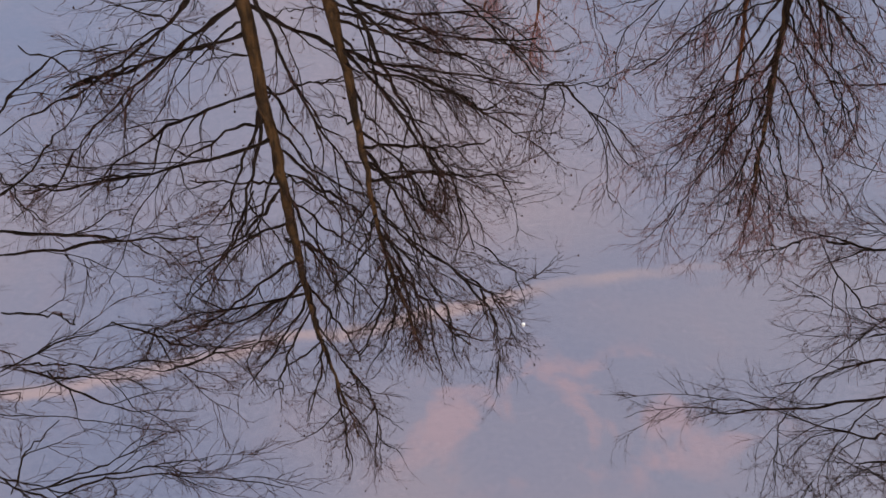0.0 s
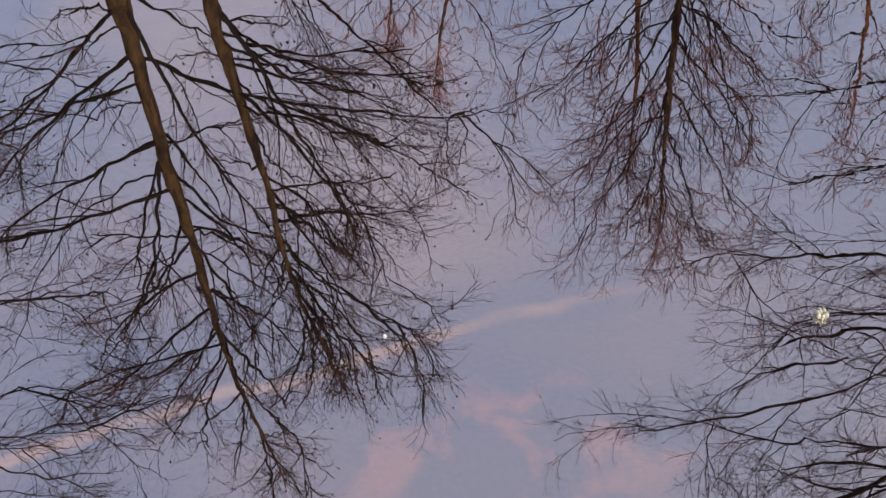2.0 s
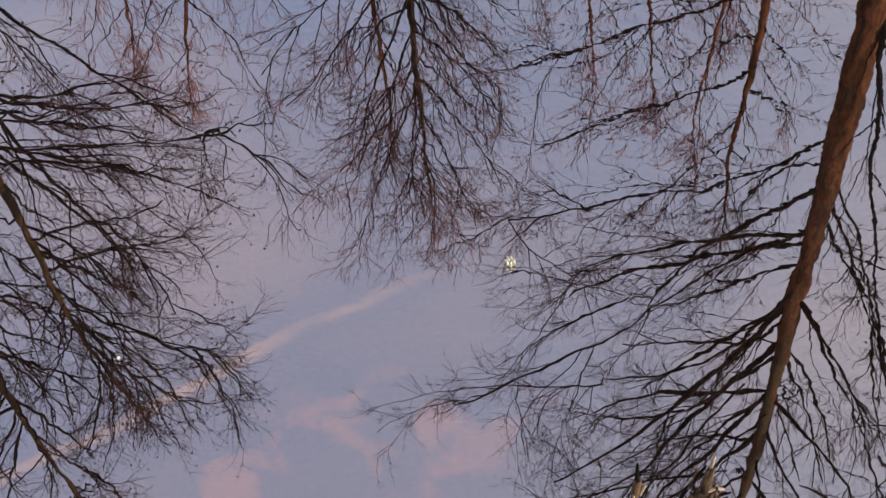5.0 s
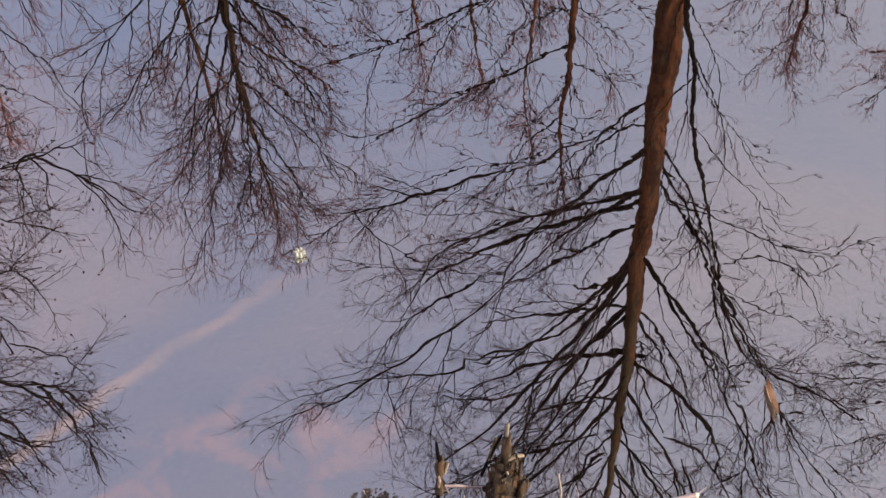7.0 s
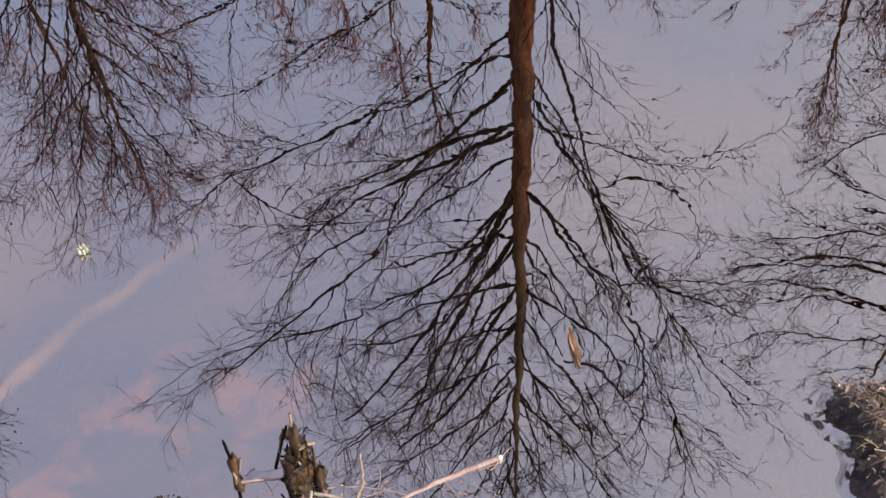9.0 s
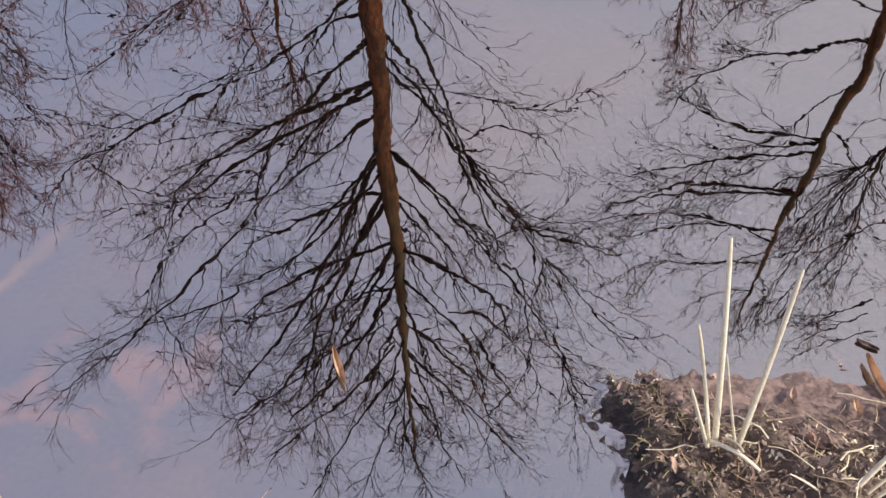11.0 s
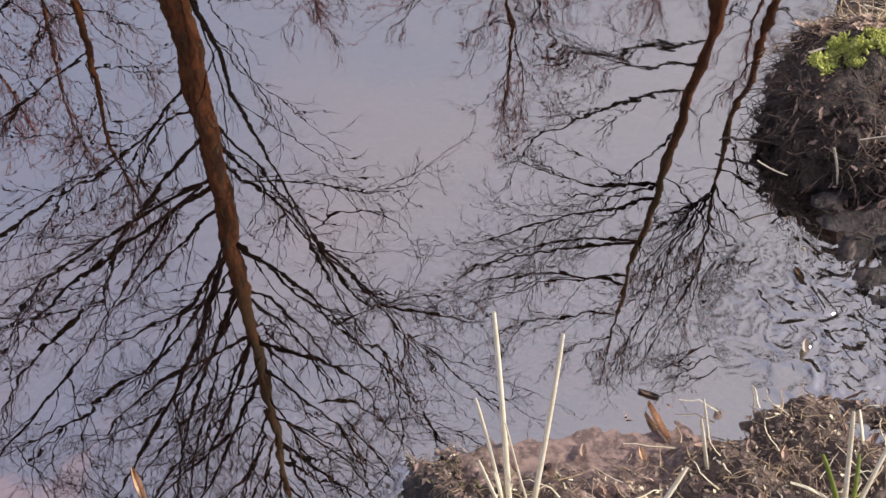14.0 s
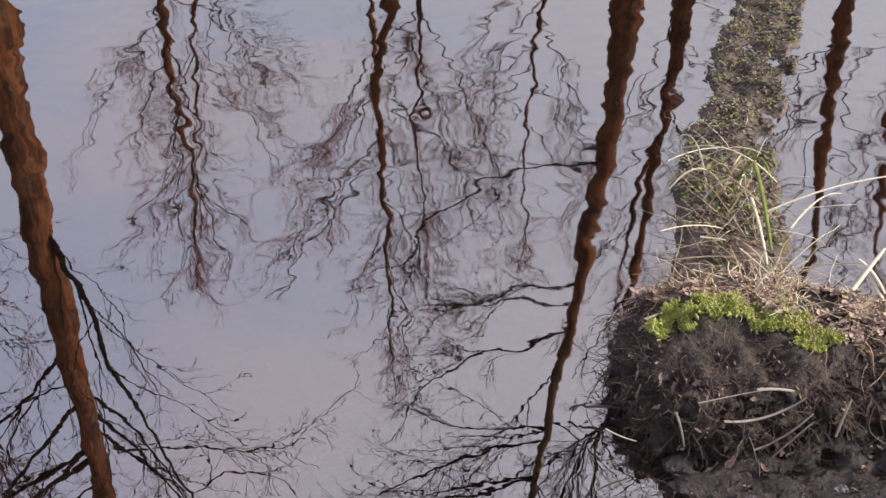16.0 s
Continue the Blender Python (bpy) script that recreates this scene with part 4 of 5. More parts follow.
# moss along the brow
cushions = 78
u_ = np.repeat(RN.uniform(0.16, 1, cushions), 62)
brow = np.stack([np.interp(u_, [0, 0.25, 0.5, 0.75, 1], [3.42, 3.54, 3.61, 3.63, 3.58]), np.interp(u_, [0, 0.25, 0.5, 0.75, 1], [-0.22, -0.34, -0.45, -0.57, -0.67])], 1)
brow += np.repeat(RN.normal(0, 1, (cushions, 2)) * np.array([0.026, 0.012]), 62, axis=0) + RN.normal(0, 0.0075, (cushions * 62, 2))
mossp = np.column_stack([brow, mound_height(brow[:, 0], brow[:, 1])])
mossp = mossp[mossp[:, 2] > 0.06]
mossp = overhang(mossp)
tips = np.concatenate([RN.normal(0, 0.5, (len(mossp), 2)), np.ones((len(mossp), 1))], 1)
MP = grow(RN, mossp - T0 + np.array([0, 0, 0.002]), tips, RN.uniform(0.008, 0.022, len(mossp)), 3, 0.3, 0.08)
child("moss", tube_mesh("moss", [(MP, RN.uniform(0.0018, 0.0045, len(MP))[:, None] * np.array([[0.8, 1.1, 0.9, 0.2]]), 5)], M_MOSS), tussock, "bright yellow-green moss along the brow", "stuff")
pts = on_mound(80, 0.05, 0.17, 3.1, 3.9) - T0
child("root_fibre", straws(RN, pts, (0.04, 0.13), (0.0010, 0.0022), (-1.2, 0.2), M_PALEROOT, "root_fibre", 6, -0.14, 1.0, 0.30, 4), tussock, "pale root strands hanging from the peat face", "stuff")
child("sod_litter", flakes(RN, on_mound(6500, 0.10, 0.32, 3.60) - T0 + [0, 0, 0.006], (0.006, 0.018), M_SOD, "sod_litter", 0.35), tussock, "brown leaf scraps lodged in the sod", "stuff")
pts = on_mound(320, 0.13, 0.32, 3.60) - T0
child("dry_grass", straws(RN, pts, (0.05, 0.18), (0.0014, 0.0034), (0.0, 0.5), M_DEAD, "dry_grass", 6, -0.10, 0.4, 0.22), tussock, "tangled straw-brown dead grass", "stuff")
pts = on_mound(150, 0.13, 0.32, 3.64) - T0
child("pale_straw", straws(RN, pts, (0.05, 0.18), (0.0016, 0.0034), (0.0, 0.5), M_STRAW, "pale_straw", 6, -0.08, 0.4, 0.20), tussock, "pale bleached grass stems", "stuff")

knot = scatter(RN, 300, 3.70, 4.30, -0.62, -0.16, 0.06, 0.32, mound_height) - T0
child("grass_tangle", straws(RN, knot[:230], (0.06, 0.20), (0.0016, 0.0036), (0.0, 0.5), M_DEAD, "grass_tangle", 6, -0.10, 0.4, 0.28), tussock, "golden-brown tangle of lying grass", "stuff")
child("pale_tangle", straws(RN, knot[230:], (0.06, 0.22), (0.0016, 0.0034), (0.0, 0.5), M_STRAW, "pale_tangle", 6, -0.10, 0.4, 0.25), tussock, "bleached lying grass", "stuff")

# spit of sodden grass running out across the pond
spit_grass = thing("grassy_spit", 4.8, -0.25, 0.0, "low sodden strip of dead grass running across the water", "grass")
S0 = np.array([4.8, -0.25, 0.0])
SP = lambda n, lo=0.01: scatter(RN, n, 4.0, 8.0, -0.6, 0.1, lo, 0.25) - S0


def near_end(p):
    """Grass grows thick on the near end of the strip and thins out along it."""
    return p[RN.random(len(p)) < np.clip(1.15 - (p[:, 0] + S0[0] - 4.2) / 0.8, 0.06, 1)]


wet = scatter(RN, 5200, 4.3, 8.4, -0.5, 0.3, 0.005, 0.25) - S0
child("green_scum", flakes(RN, wet + [0, 0, 0.004], (0.005, 0.014), M_ALGAE, "green_scum", 0.5), spit_grass, "grey-green algae and moss scraps", "stuff")
child("dead_grass", straws(RN, near_end(SP(230)), (0.06, 0.26), (0.0016, 0.0042), (0.0, 0.8), M_DEAD, "dead_grass", 5, -0.08, 0.4, 0.12), spit_grass, "matted brown dead grass", "stuff")
child("pale_grass", straws(RN, near_end(SP(170)), (0.10, 0.30), (0.0014, 0.0034), (0.1, 0.9), M_STRAW, "pale_grass", 6, -0.08, 0.4, 0.10), spit_grass, "bleached straw", "stuff")
child("green_grass", straws(RN, near_end(SP(170)), (0.05, 0.20), (0.0016, 0.0036), (0.3, 1.4), M_GREEN, "green_grass", 5, -0.06), spit_grass, "fresh green grass blades", "stuff")
child("leaf_litter", flakes(RN, SP(1700) + [0, 0, 0.006], (0.005, 0.015), M_ROOT, "leaf_litter"), spit_grass, "brown leaf litter", "stuff")
for a, b, sag, w in (((4.40, -0.40, 0.10), (4.76, -0.80, 0.17), 0.10, 0.005), ((4.52, -0.33, 0.22), (4.06, -0.47, 0.16), 0.08, 0.008), ((4.70, -0.06, 0.14), (4.48, -0.42, 0.18), 0.22, 0.005), ((4.62, -0.10, 0.10), (4.60, -0.34, 0.22), 0.20, 0.004),
                     ((4.20, -0.30, 0.12), (3.95, -0.15, 0.20), 0.06, 0.004), ((4.30, -0.50, 0.12), (4.75, -0.62, 0.06), 0.16, 0.004), ((3.95, -0.75, 0.20), (3.60, -0.93, 0.05), 0.14, 0.006)):
    blade(spit_grass, RN, a, b, w, sag, M_STRAW if w != 0.008 else M_GREEN)

for a, b, w, sag, m in (((4.415, -0.352, 0.14), (3.987, -0.471, 0.15), 0.0065, 0.02, M_STRAW), ((4.586, -0.030, 0.13), (4.780, -0.179, 0.13), 0.0042, 0.06, M_STRAW), ((4.690, -0.015, 0.12), (4.519, -0.252, 0.15), 0.0040, -0.03, M_DEAD),
                        ((3.474, -0.227, 0.20), (3.624, -0.341, 0.21), 0.0050, 0.01, M_PALEROOT), ((4.597, -0.069, 0.10), (4.430, -0.295, 0.13), 0.0034, 0.0, M_DEAD), ((3.814, -0.175, 0.17), (3.917, -0.381, 0.19), 0.0040, 0.03, M_DEAD),
                        ((3.791, -0.285, 0.19), (3.697, -0.553, 0.22), 0.0045, 0.02, M_STRAW), ((3.764, -0.361, 0.20), (3.684, -0.606, 0.22), 0.0036, 0.03, M_DEAD), ((3.825, -0.704, 0.20), (4.108, -0.776, 0.22), 0.0075, 0.02, M_STRAW),
                        ((4.044, -0.713, 0.20), (3.886, -0.796, 0.20), 0.0070, 0.05, M_STRAW), ((3.685, -0.781, 0.20), (3.508, -0.834, 0.15), 0.0060, 0.0, M_STRAW), ((4.521, -0.256, 0.15), (4.268, -0.456, 0.15), 0.0042, 0.02, M_DEAD),
                        ((4.173, -0.131, 0.10), (4.308, -0.224, 0.14), 0.0030, 0.0, M_ROOT), ((4.113, -0.250, 0.12), (4.113, -0.328, 0.13), 0.0055, 0.0, M_STRAW), ((4.250, -0.159, 0.10), (3.928, -0.293, 0.16), 0.0026, 0.02, M_ROOT),
                        ((4.045, -0.381, 0.15), (3.771, -0.561, 0.20), 0.0034, 0.01, M_STRAW)):
    blade(spit_grass, RN, a, b, w, sag, m)
for k in range(10):
    az, size = k * 2.4 + RN.normal(0, 0.3), RN.uniform(0.12, 0.30)
    foot = np.array([4.56 + RN.normal(0, 0.05), -0.25 + RN.normal(0, 0.05), 0.06])
    blade(spit_grass, RN, foot, foot + [math.cos(az) * size, math.sin(az) * size, RN.uniform(-0.02, 0.10)], RN.uniform(0.0035, 0.0060), RN.uniform(0.15, 0.5), (M_STRAW, M_DEAD, M_STRAW, M_GREEN)[k % 4])

# water drawn up against the steep edge of the near bank
rim_line = np.array([(1.62, -0.34), (1.80, -0.22), (1.87, -0.09), (1.955, 0.0), (2.045, 0.065), (2.10, 0.01)])
rim_s = np.linspace(0, len(rim_line) - 1, 90)
rim_p = np.stack([np.interp(rim_s, np.arange(len(rim_line)), rim_line[:, c]) for c in (0, 1)], 1)
rim_t = np.gradient(rim_p, axis=0)
rim_n = np.stack([-rim_t[:, 1], rim_t[:, 0]], 1) / np.linalg.norm(rim_t, axis=1, keepdims=True)
probe = np.linspace(0.08, -0.06, 71)
rim_z = np.stack([ground_height(*(rim_p + o * rim_n).T) for o in probe], 1)
edge_off = probe[np.argmax(rim_z > 0.004, axis=1)]
edge_off = np.convolve(np.pad(edge_off, 2, "edge"), np.ones(5) / 5, "valid")
rim_v = np.concatenate([np.column_stack([rim_p + (edge_off + o)[:, None] * rim_n, np.full(90, z)]) for o, z in ((-0.004, 0.0085), (0.003, 0.0040), (0.008, 0.0019), (0.014, 0.0007), (0.020, 0.0002))])
rim_i = np.arange(450).reshape(5, 90)
rim_q = np.stack([rim_i[:-1, :-1], rim_i[:-1, 1:], rim_i[1:, 1:], rim_i[1:, :-1]], -1).reshape(-1, 4)[:, ::-1]
tagged(new("water_rim", mesh_quads("water_rim", rim_v, rim_q, M_WATER)), "pale rim of water drawn up against the bank", "water", kind="structure")

# near bank: litter mat and dry tufts
bank = thing("bank_litter", 2.2, -0.35, 0.0, "sodden mat of brown leaves and grass roots on the bank", "leaf litter")
K0 = np.array([2.2, -0.35, 0.0])


def off_silt(p, share=0.84):
    """Thin the litter on the bare silt and along the wet brink, and keep it off the mud flat."""
    d = inside_distance(p[:, 0], p[:, 1], SILT) + 0.03 * fuzz(p[:, 0], p[:, 1], 0.07, 23)
    bare = RN.random(len(p)) < share * np.clip(d / 0.06, 0, 1)
    brink = (p[:, 0] < 2.0) & (RN.random(len(p)) > np.clip((inside_distance(p[:, 0], p[:, 1], NEAR_BANK) - 0.02) / 0.09, 0.08, 1))
    return p[~bare & ~brink & (inside_distance(p[:, 0], p[:, 1], MUD) < 0)]


NB = lambda n, lo=-0.02: off_silt(scatter(RN, n, 1.75, 3.1, -1.1, 0.10, max(lo, 0.004), 0.30)) - K0 + [0, 0, 0.008]
sx_, sy_ = np.meshgrid(np.linspace(2.00, 2.52, 110), np.linspace(-0.55, 0.08, 130))
sd_ = inside_distance(sx_.ravel(), sy_.ravel(), SILT) + 0.020 * fuzz(sx_.ravel(), sy_.ravel(), 0.12, 21) + 0.006 * fuzz(sx_.ravel(), sy_.ravel(), 0.04, 24)
sz_ = ground_height(sx_.ravel(), sy_.ravel()) + np.clip(sd_ * 0.1, -0.02, 0.002) + 0.0006 * fuzz(sx_.ravel(), sy_.ravel(), 0.04, 22)
si_ = np.arange(110 * 130).reshape(130, 110)
sq_ = np.stack([si_[:-1, :-1], si_[:-1, 1:], si_[1:, 1:], si_[1:, :-1]], -1).reshape(-1, 4)
sq_ = sq_[(sd_[sq_] > -0.01).all(1)]
child("wet_silt", mesh_quads("wet_silt", np.stack([sx_.ravel(), sy_.ravel(), sz_], 1) - K0, sq_, M_SILT), bank, "smooth wet pinkish silt at the water's edge")
child("rotting_leaves", flakes(RN, NB(4400) - [0, 0, 0.003], (0.003, 0.009), M_HUMUS, "rotting_leaves", 0.28), bank, "rotting brown leaf scraps", "stuff")
child("fibres", straws(RN, NB(4200), (0.010, 0.04), (0.0008, 0.0022), (-0.25, 0.15), M_ROOT, "fibres", 5, -0.04, 0.8, 0.3), bank, "dark fibrous roots", "stuff")
child("dead_grass", straws(RN, NB(1300) + [0, 0, 0.002], (0.02, 0.07), (0.0008, 0.0024), (-0.2, 0.25), M_DEAD, "dead_grass", 5, -0.05), bank, "brown dead grass scraps", "stuff")
child("straw_scraps", straws(RN, (lambda p: p[p[:, 1] < 0.25])(NB(230)) + [0, 0, 0.006], (0.03, 0.10), (0.0012, 0.0026), (-0.1, 0.15), M_STRAW, "straw_scraps", 4, -0.05), bank, "pale broken straw", "stuff")
sunk = scatter(RN, 3000, 1.75, 3.3, -1.0, 0.35, -0.13, -0.008)
child("sunken_leaves", flakes(RN, sunk - K0 + [0, 0, 0.003], (0.006, 0.018), M_LITTER, "sunken_leaves", 0.25), bank, "drowned leaves under shallow water", "stuff")
big = off_silt(scatter(RN, 110, 1.9, 3.0, -1.0, 0.02, 0.0, 0.30)) - K0
child("curled_leaves", flakes(RN, big + [0, 0, 0.010], (0.007, 0.014), M_LITTER, "curled_leaves", 1.0, 0.9), bank, "curled brown leaves lying loose", "stuff")
edge = scatter(RN, 70, 1.90, 2.16, -0.22, 0.10, 0.012, 0.09)
chips = off_silt(scatter(RN, 560, 1.8, 2.8, -1.0, 0.06, 0.012, 0.30), 0.6) - K0
child("pale_chips", flakes(RN, chips + [0, 0, 0.010], (0.002, 0.006), M_STRAW, "pale_chips", 0.6), bank, "pale chips of dry stem", "stuff")
child("green_sprouts", straws(RN, edge - K0, (0.006, 0.018), (0.0010, 0.0022), (0.2, 1.2), M_GREEN, "green_sprouts", 3), bank, "tiny olive-green sprouts at the edge", "stuff")

TUFT = "dry tuft of bleached straw-coloured grass stems on the bank"
tuft = thing("grass_tuft", 2.01, -0.17, ground_at(2.01, -0.17), TUFT, "grass", "dry grass tufts on the bank")
for a, b, w, sag in (((2.007, -0.175, 0.06), (2.150, -0.049, 0.38), 0.0068, 0.02), ((2.040, -0.203, 0.06), (2.184, -0.163, 0.36), 0.0058, 0.0), ((2.011, -0.162, 0.06), (2.054, -0.072, 0.27), 0.0048, 0.02), ((2.000, -0.166, 0.06), (2.010, -0.106, 0.17), 0.005, 0.01),
                     ((2.007, -0.166, 0.06), (2.015, -0.135, 0.15), 0.004, 0.0), ((2.001, -0.167, 0.08), (1.993, -0.261, 0.10), 0.005, 0.05), ((2.02, -0.18, 0.08), (2.00, -0.225, 0.11), 0.004, 0.04), ((2.03, -0.20, 0.07), (2.055, -0.13, 0.24), 0.003, 0.0)):
    blade(tuft, RN, a, b, w, sag)
tuft = thing("grass_tuft", 2.05, -0.39, ground_at(2.05, -0.39), TUFT, "grass", "dry grass tufts on the bank")
for a, b, w, sag in (((2.041, -0.382, 0.06), (2.160, -0.419, 0.20), 0.0058, 0.01), ((2.059, -0.409, 0.06), (2.140, -0.464, 0.14), 0.0045, 0.02), ((2.05, -0.40, 0.06), (2.11, -0.43, 0.14), 0.0035, 0.02), ((2.04, -0.39, 0.06), (2.02, -0.30, 0.10), 0.003, 0.03)):
    blade(tuft, RN, a, b, w, sag)
tuft = thing("grass_tuft", 2.29, -0.68, ground_at(2.29, -0.68), "half-green tuft of dry grass on the bank", "grass", "dry grass tufts on the bank")
for a, b, w, sag, m in (((2.282, -0.681, 0.06), (2.347, -0.623, 0.28), 0.0055, 0.01, M_STRAW), ((2.293, -0.678, 0.06), (2.319, -0.605, 0.18), 0.006, 0.02, M_GREEN), ((2.315, -0.672, 0.06), (2.280, -0.576, 0.12), 0.005, 0.05, M_STRAW), ((2.30, -0.69, 0.06), (2.40, -0.70, 0.24), 0.005, 0.0, M_STRAW),
                        ((2.29, -0.69, 0.06), (2.36, -0.66, 0.17), 0.005, 0.02, M_GREEN), ((2.28, -0.68, 0.06), (2.25, -0.63, 0.13), 0.004, 0.03, M_STRAW)):
    blade(tuft, RN, a, b, w, sag, m)
for (x0, y0, z0), (x1, y1, z1), w in (((2.386, -0.410, 0.000), (2.420, -0.376, 0.065), 0.0032), ((2.275, -0.474, 0.020), (2.309, -0.434, 0.050), 0.0036), ((2.491, -0.672, 0.030), (2.536, -0.639, 0.080), 0.0042), ((2.379, -0.525, 0.020), (2.329, -0.666, 0.050), 0.0026)):
    stalk = thing("grass_stalk", x0, y0, ground_at(x0, y0), "short pale broken stalk at the water's edge", "grass", "broken stalks at the water's edge")
    blade(stalk, RN, (x0, y0, z0), (x1, y1, z1), w, 0.005, None, "stalk")
tuft = thing("grass_stalk", 2.288, -0.447, ground_at(2.288, -0.447), "broken pale stalk standing in wet litter", "grass")
blade(tuft, RN, (2.288, -0.447, 0.0), (2.297, -0.399, 0.16), 0.0045, 0.01, None, "stalk")
blade(tuft, RN, (2.284, -0.452, 0.0), (2.262, -0.47, 0.09), 0.003, 0.01, M_DEAD, "stalk")


def single_leaf(x, y, z, az, size, material, name, label, tilt=0.25, group="", slim=0.55):
    """One curled leaf with a midrib and stalk."""
    root = thing(name, x, y, z, label, "leaf", group)
    rng = np.random.default_rng(int(abs(x * 1000)) + 5)
    nu, nv = 9, 5
    w = np.sin(np.linspace(0.12, math.pi - 0.05, nu)) ** 0.8
    V = np.array([[(i / (nu - 1) - 0.5) * size, (j / (nv - 1) - 0.5) * size * slim * w[i], 0.25 * size * ((j / (nv - 1) - 0.5) ** 2 * 2 + (i / (nu - 1) - 0.5) ** 2) + rng.normal(0, 0.012) * size] for i in range(nu) for j in range(nv)])
    V = V @ np.array(Matrix.Rotation(az, 3, 'Z') @ Matrix.Rotation(tilt, 3, 'Y')).T
    low = V - np.array([0, 0, 0.0012])
    q = [[i * nv + j, i * nv + j + 1, (i + 1) * nv + j + 1, (i + 1) * nv + j] for i in range(nu - 1) for j in range(nv - 1)]
    N = nu * nv
    rim = [i * nv for i in range(nu)] + [(nu - 1) * nv + j for j in range(1, nv)] + [i * nv + nv - 1 for i in range(nu - 2, -1, -1)] + [j for j in range(nv - 2, 0, -1)]
    q += [[b + N, a + N, d + N, c + N] for a, b, c, d in ((k[0], k[1], k[2], k[3]) for k in q)]
    q += [[a, a + N, b + N, b] for a, b in zip(rim, rim[1:] + rim[:1])]
    child("leaf_blade", mesh_quads("leaf_blade", np.concatenate([V, low]), q, material), root)
    rib = V[2::nv] + np.array([0, 0, 0.0008])
    child("midrib", tube_mesh("midrib", [(rib[None], np.full((1, nu), size * 0.012), 4)], M_DEAD), root)
    return root


for lx, ly, la, ls, lm in ((2.27, -0.32, 0.6, 0.045, M_AMBER), (2.33, -0.42, 2.0, 0.05, M_LITTER), (2.14, -0.30, 1.2, 0.045, M_LITTER), (2.20, -0.50, 3.0, 0.05, M_LITTER), (2.38, -0.55, 0.2, 0.05, M_LITTER), (1.98, -0.30, 2.4, 0.04, M_LITTER),
                           (2.12, -0.12, 1.0, 0.04, M_LITTER), (2.10, -0.55, 1.7, 0.05, M_LITTER), (2.52, -0.68, 2.8, 0.05, M_LITTER), (2.22, -0.22, 0.4, 0.045, M_LITTER), (2.36, -0.66, 1.3, 0.04, M_LITTER)):
    single_leaf(lx, ly, max(ground_at(lx, ly), -0.005) + 0.012, la, ls, lm, "dead_leaf", "curled amber-brown dead leaf on the wet bank" if lm == M_AMBER else "curled dark brown dead leaf on the wet bank", 0.3, "dead leaves on the bank", 0.3)

scum = thing("cove_threads", 2.83, -0.56, 0.0, "pale curled threads, and dark strokes added as ripple reflections, in the cove", "scum")
cp = np.column_stack([RN.normal(2.84, 0.13, 520), RN.normal(-0.57, 0.09, 520), np.full(520, 0.0008)])
cp = cp[ground_height(cp[:, 0], cp[:, 1]) < -0.006] - [2.83, -0.56, 0]


def settle(me):
    """Press floating threads flat on the water."""
    co = np.empty(len(me.vertices) * 3, np.float32)
    me.vertices.foreach_get("co", co)
    co[2::3] = 0.0006 + 0.08 * np.clip(co[2::3], -0.02, 0.02)
    me.vertices.foreach_set("co", co)
    me.update()
    return me


# dark strokes added in place of the mound's and trees' reflections in the ripples
child("dark_threads", settle(straws(RN, cp[:150], (0.015, 0.050), (0.0008, 0.0020), (0.0, 0.0), M_PEAT, "dark_threads", 6, 0.0, 0.4, 0.35)), scum, "dark threads, as sodden scraps and as ripple reflections", "stuff")
child("pale_threads", settle(straws(RN, cp[400:], (0.015, 0.06), (0.0007, 0.0018), (0.0, 0.0), M_PALEROOT, "pale_threads", 6, 0.0, 0.4, 0.45)), scum, "pale curled threads", "stuff")
single_leaf(2.425, -0.269, 0.0, -1.43, 0.044, M_DARKROOT, "withered_leaf", "dark brown withered leaf afloat at the water's edge", 0.0, "", 0.24)
single_leaf(2.361, -0.315, max(ground_at(2.361, -0.315), 0.0) + 0.006, -2.29, 0.098, M_AMBER, "withered_leaf", "long amber withered leaf lying at the water's edge", 0.0, "", 0.16)
# dark mud flat under the tussock: sodden scraps and a rotten branch
mud = thing("mud_litter", 3.1, -0.75, 0.0, "black sodden mud with leaf scraps below the tussock", "leaf litter")
D0 = np.array([3.1, -0.75, 0.0])
MD = lambda n: scatter(RN, n, 2.7, 3.5, -1.15, -0.35, -0.004, 0.05) - D0
child("dark_scraps", flakes(RN, MD(420) + [0, 0, 0.002], (0.005, 0.015), M_PEAT, "dark_scraps", 0.7), mud, "dark rotten scraps", "stuff")
child("pale_scraps", flakes(RN, MD(40) + [0, 0, 0.008], (0.008, 0.020), M_LITTER, "pale_scraps", 0.7, 0.6), mud, "paler curled leaf scraps", "stuff")
child("fibres", straws(RN, MD(260) + [0, 0, 0.006], (0.03, 0.10), (0.0008, 0.0022), (-0.1, 0.3), M_PEAT, "fibres", 5, -0.04), mud, "dark root fibres", "stuff")
log = thing("rotten_branch", 2.817, -0.715, 0.012, "short rotten grey-brown branch with a pale broken end on the mud", "branch")
LP = bent(np.random.default_rng(4), np.array([0.072, 0.073, 0.010]), np.array([0.0, 0.0, 0.014]), np.array([-0.097, -0.083, 0.018]), 12, 0.002)
child("stem", tube_mesh("stem", [(LP[None], (0.017 + 0.002 * np.sin(np.arange(12) * 1.9))[None], 9)], M_DARKROOT), log)
tip = LP[-1] - LP[-2]
child("broken_end", tube_mesh("broken_end", [(np.stack([LP[-1] - 0.1 * tip, LP[-1] + 0.3 * tip, LP[-1] + 1.1 * tip])[None], np.array([[0.016, 0.013, 0.003]]), 9)], M_DEAD), log, "pale splintered wood")
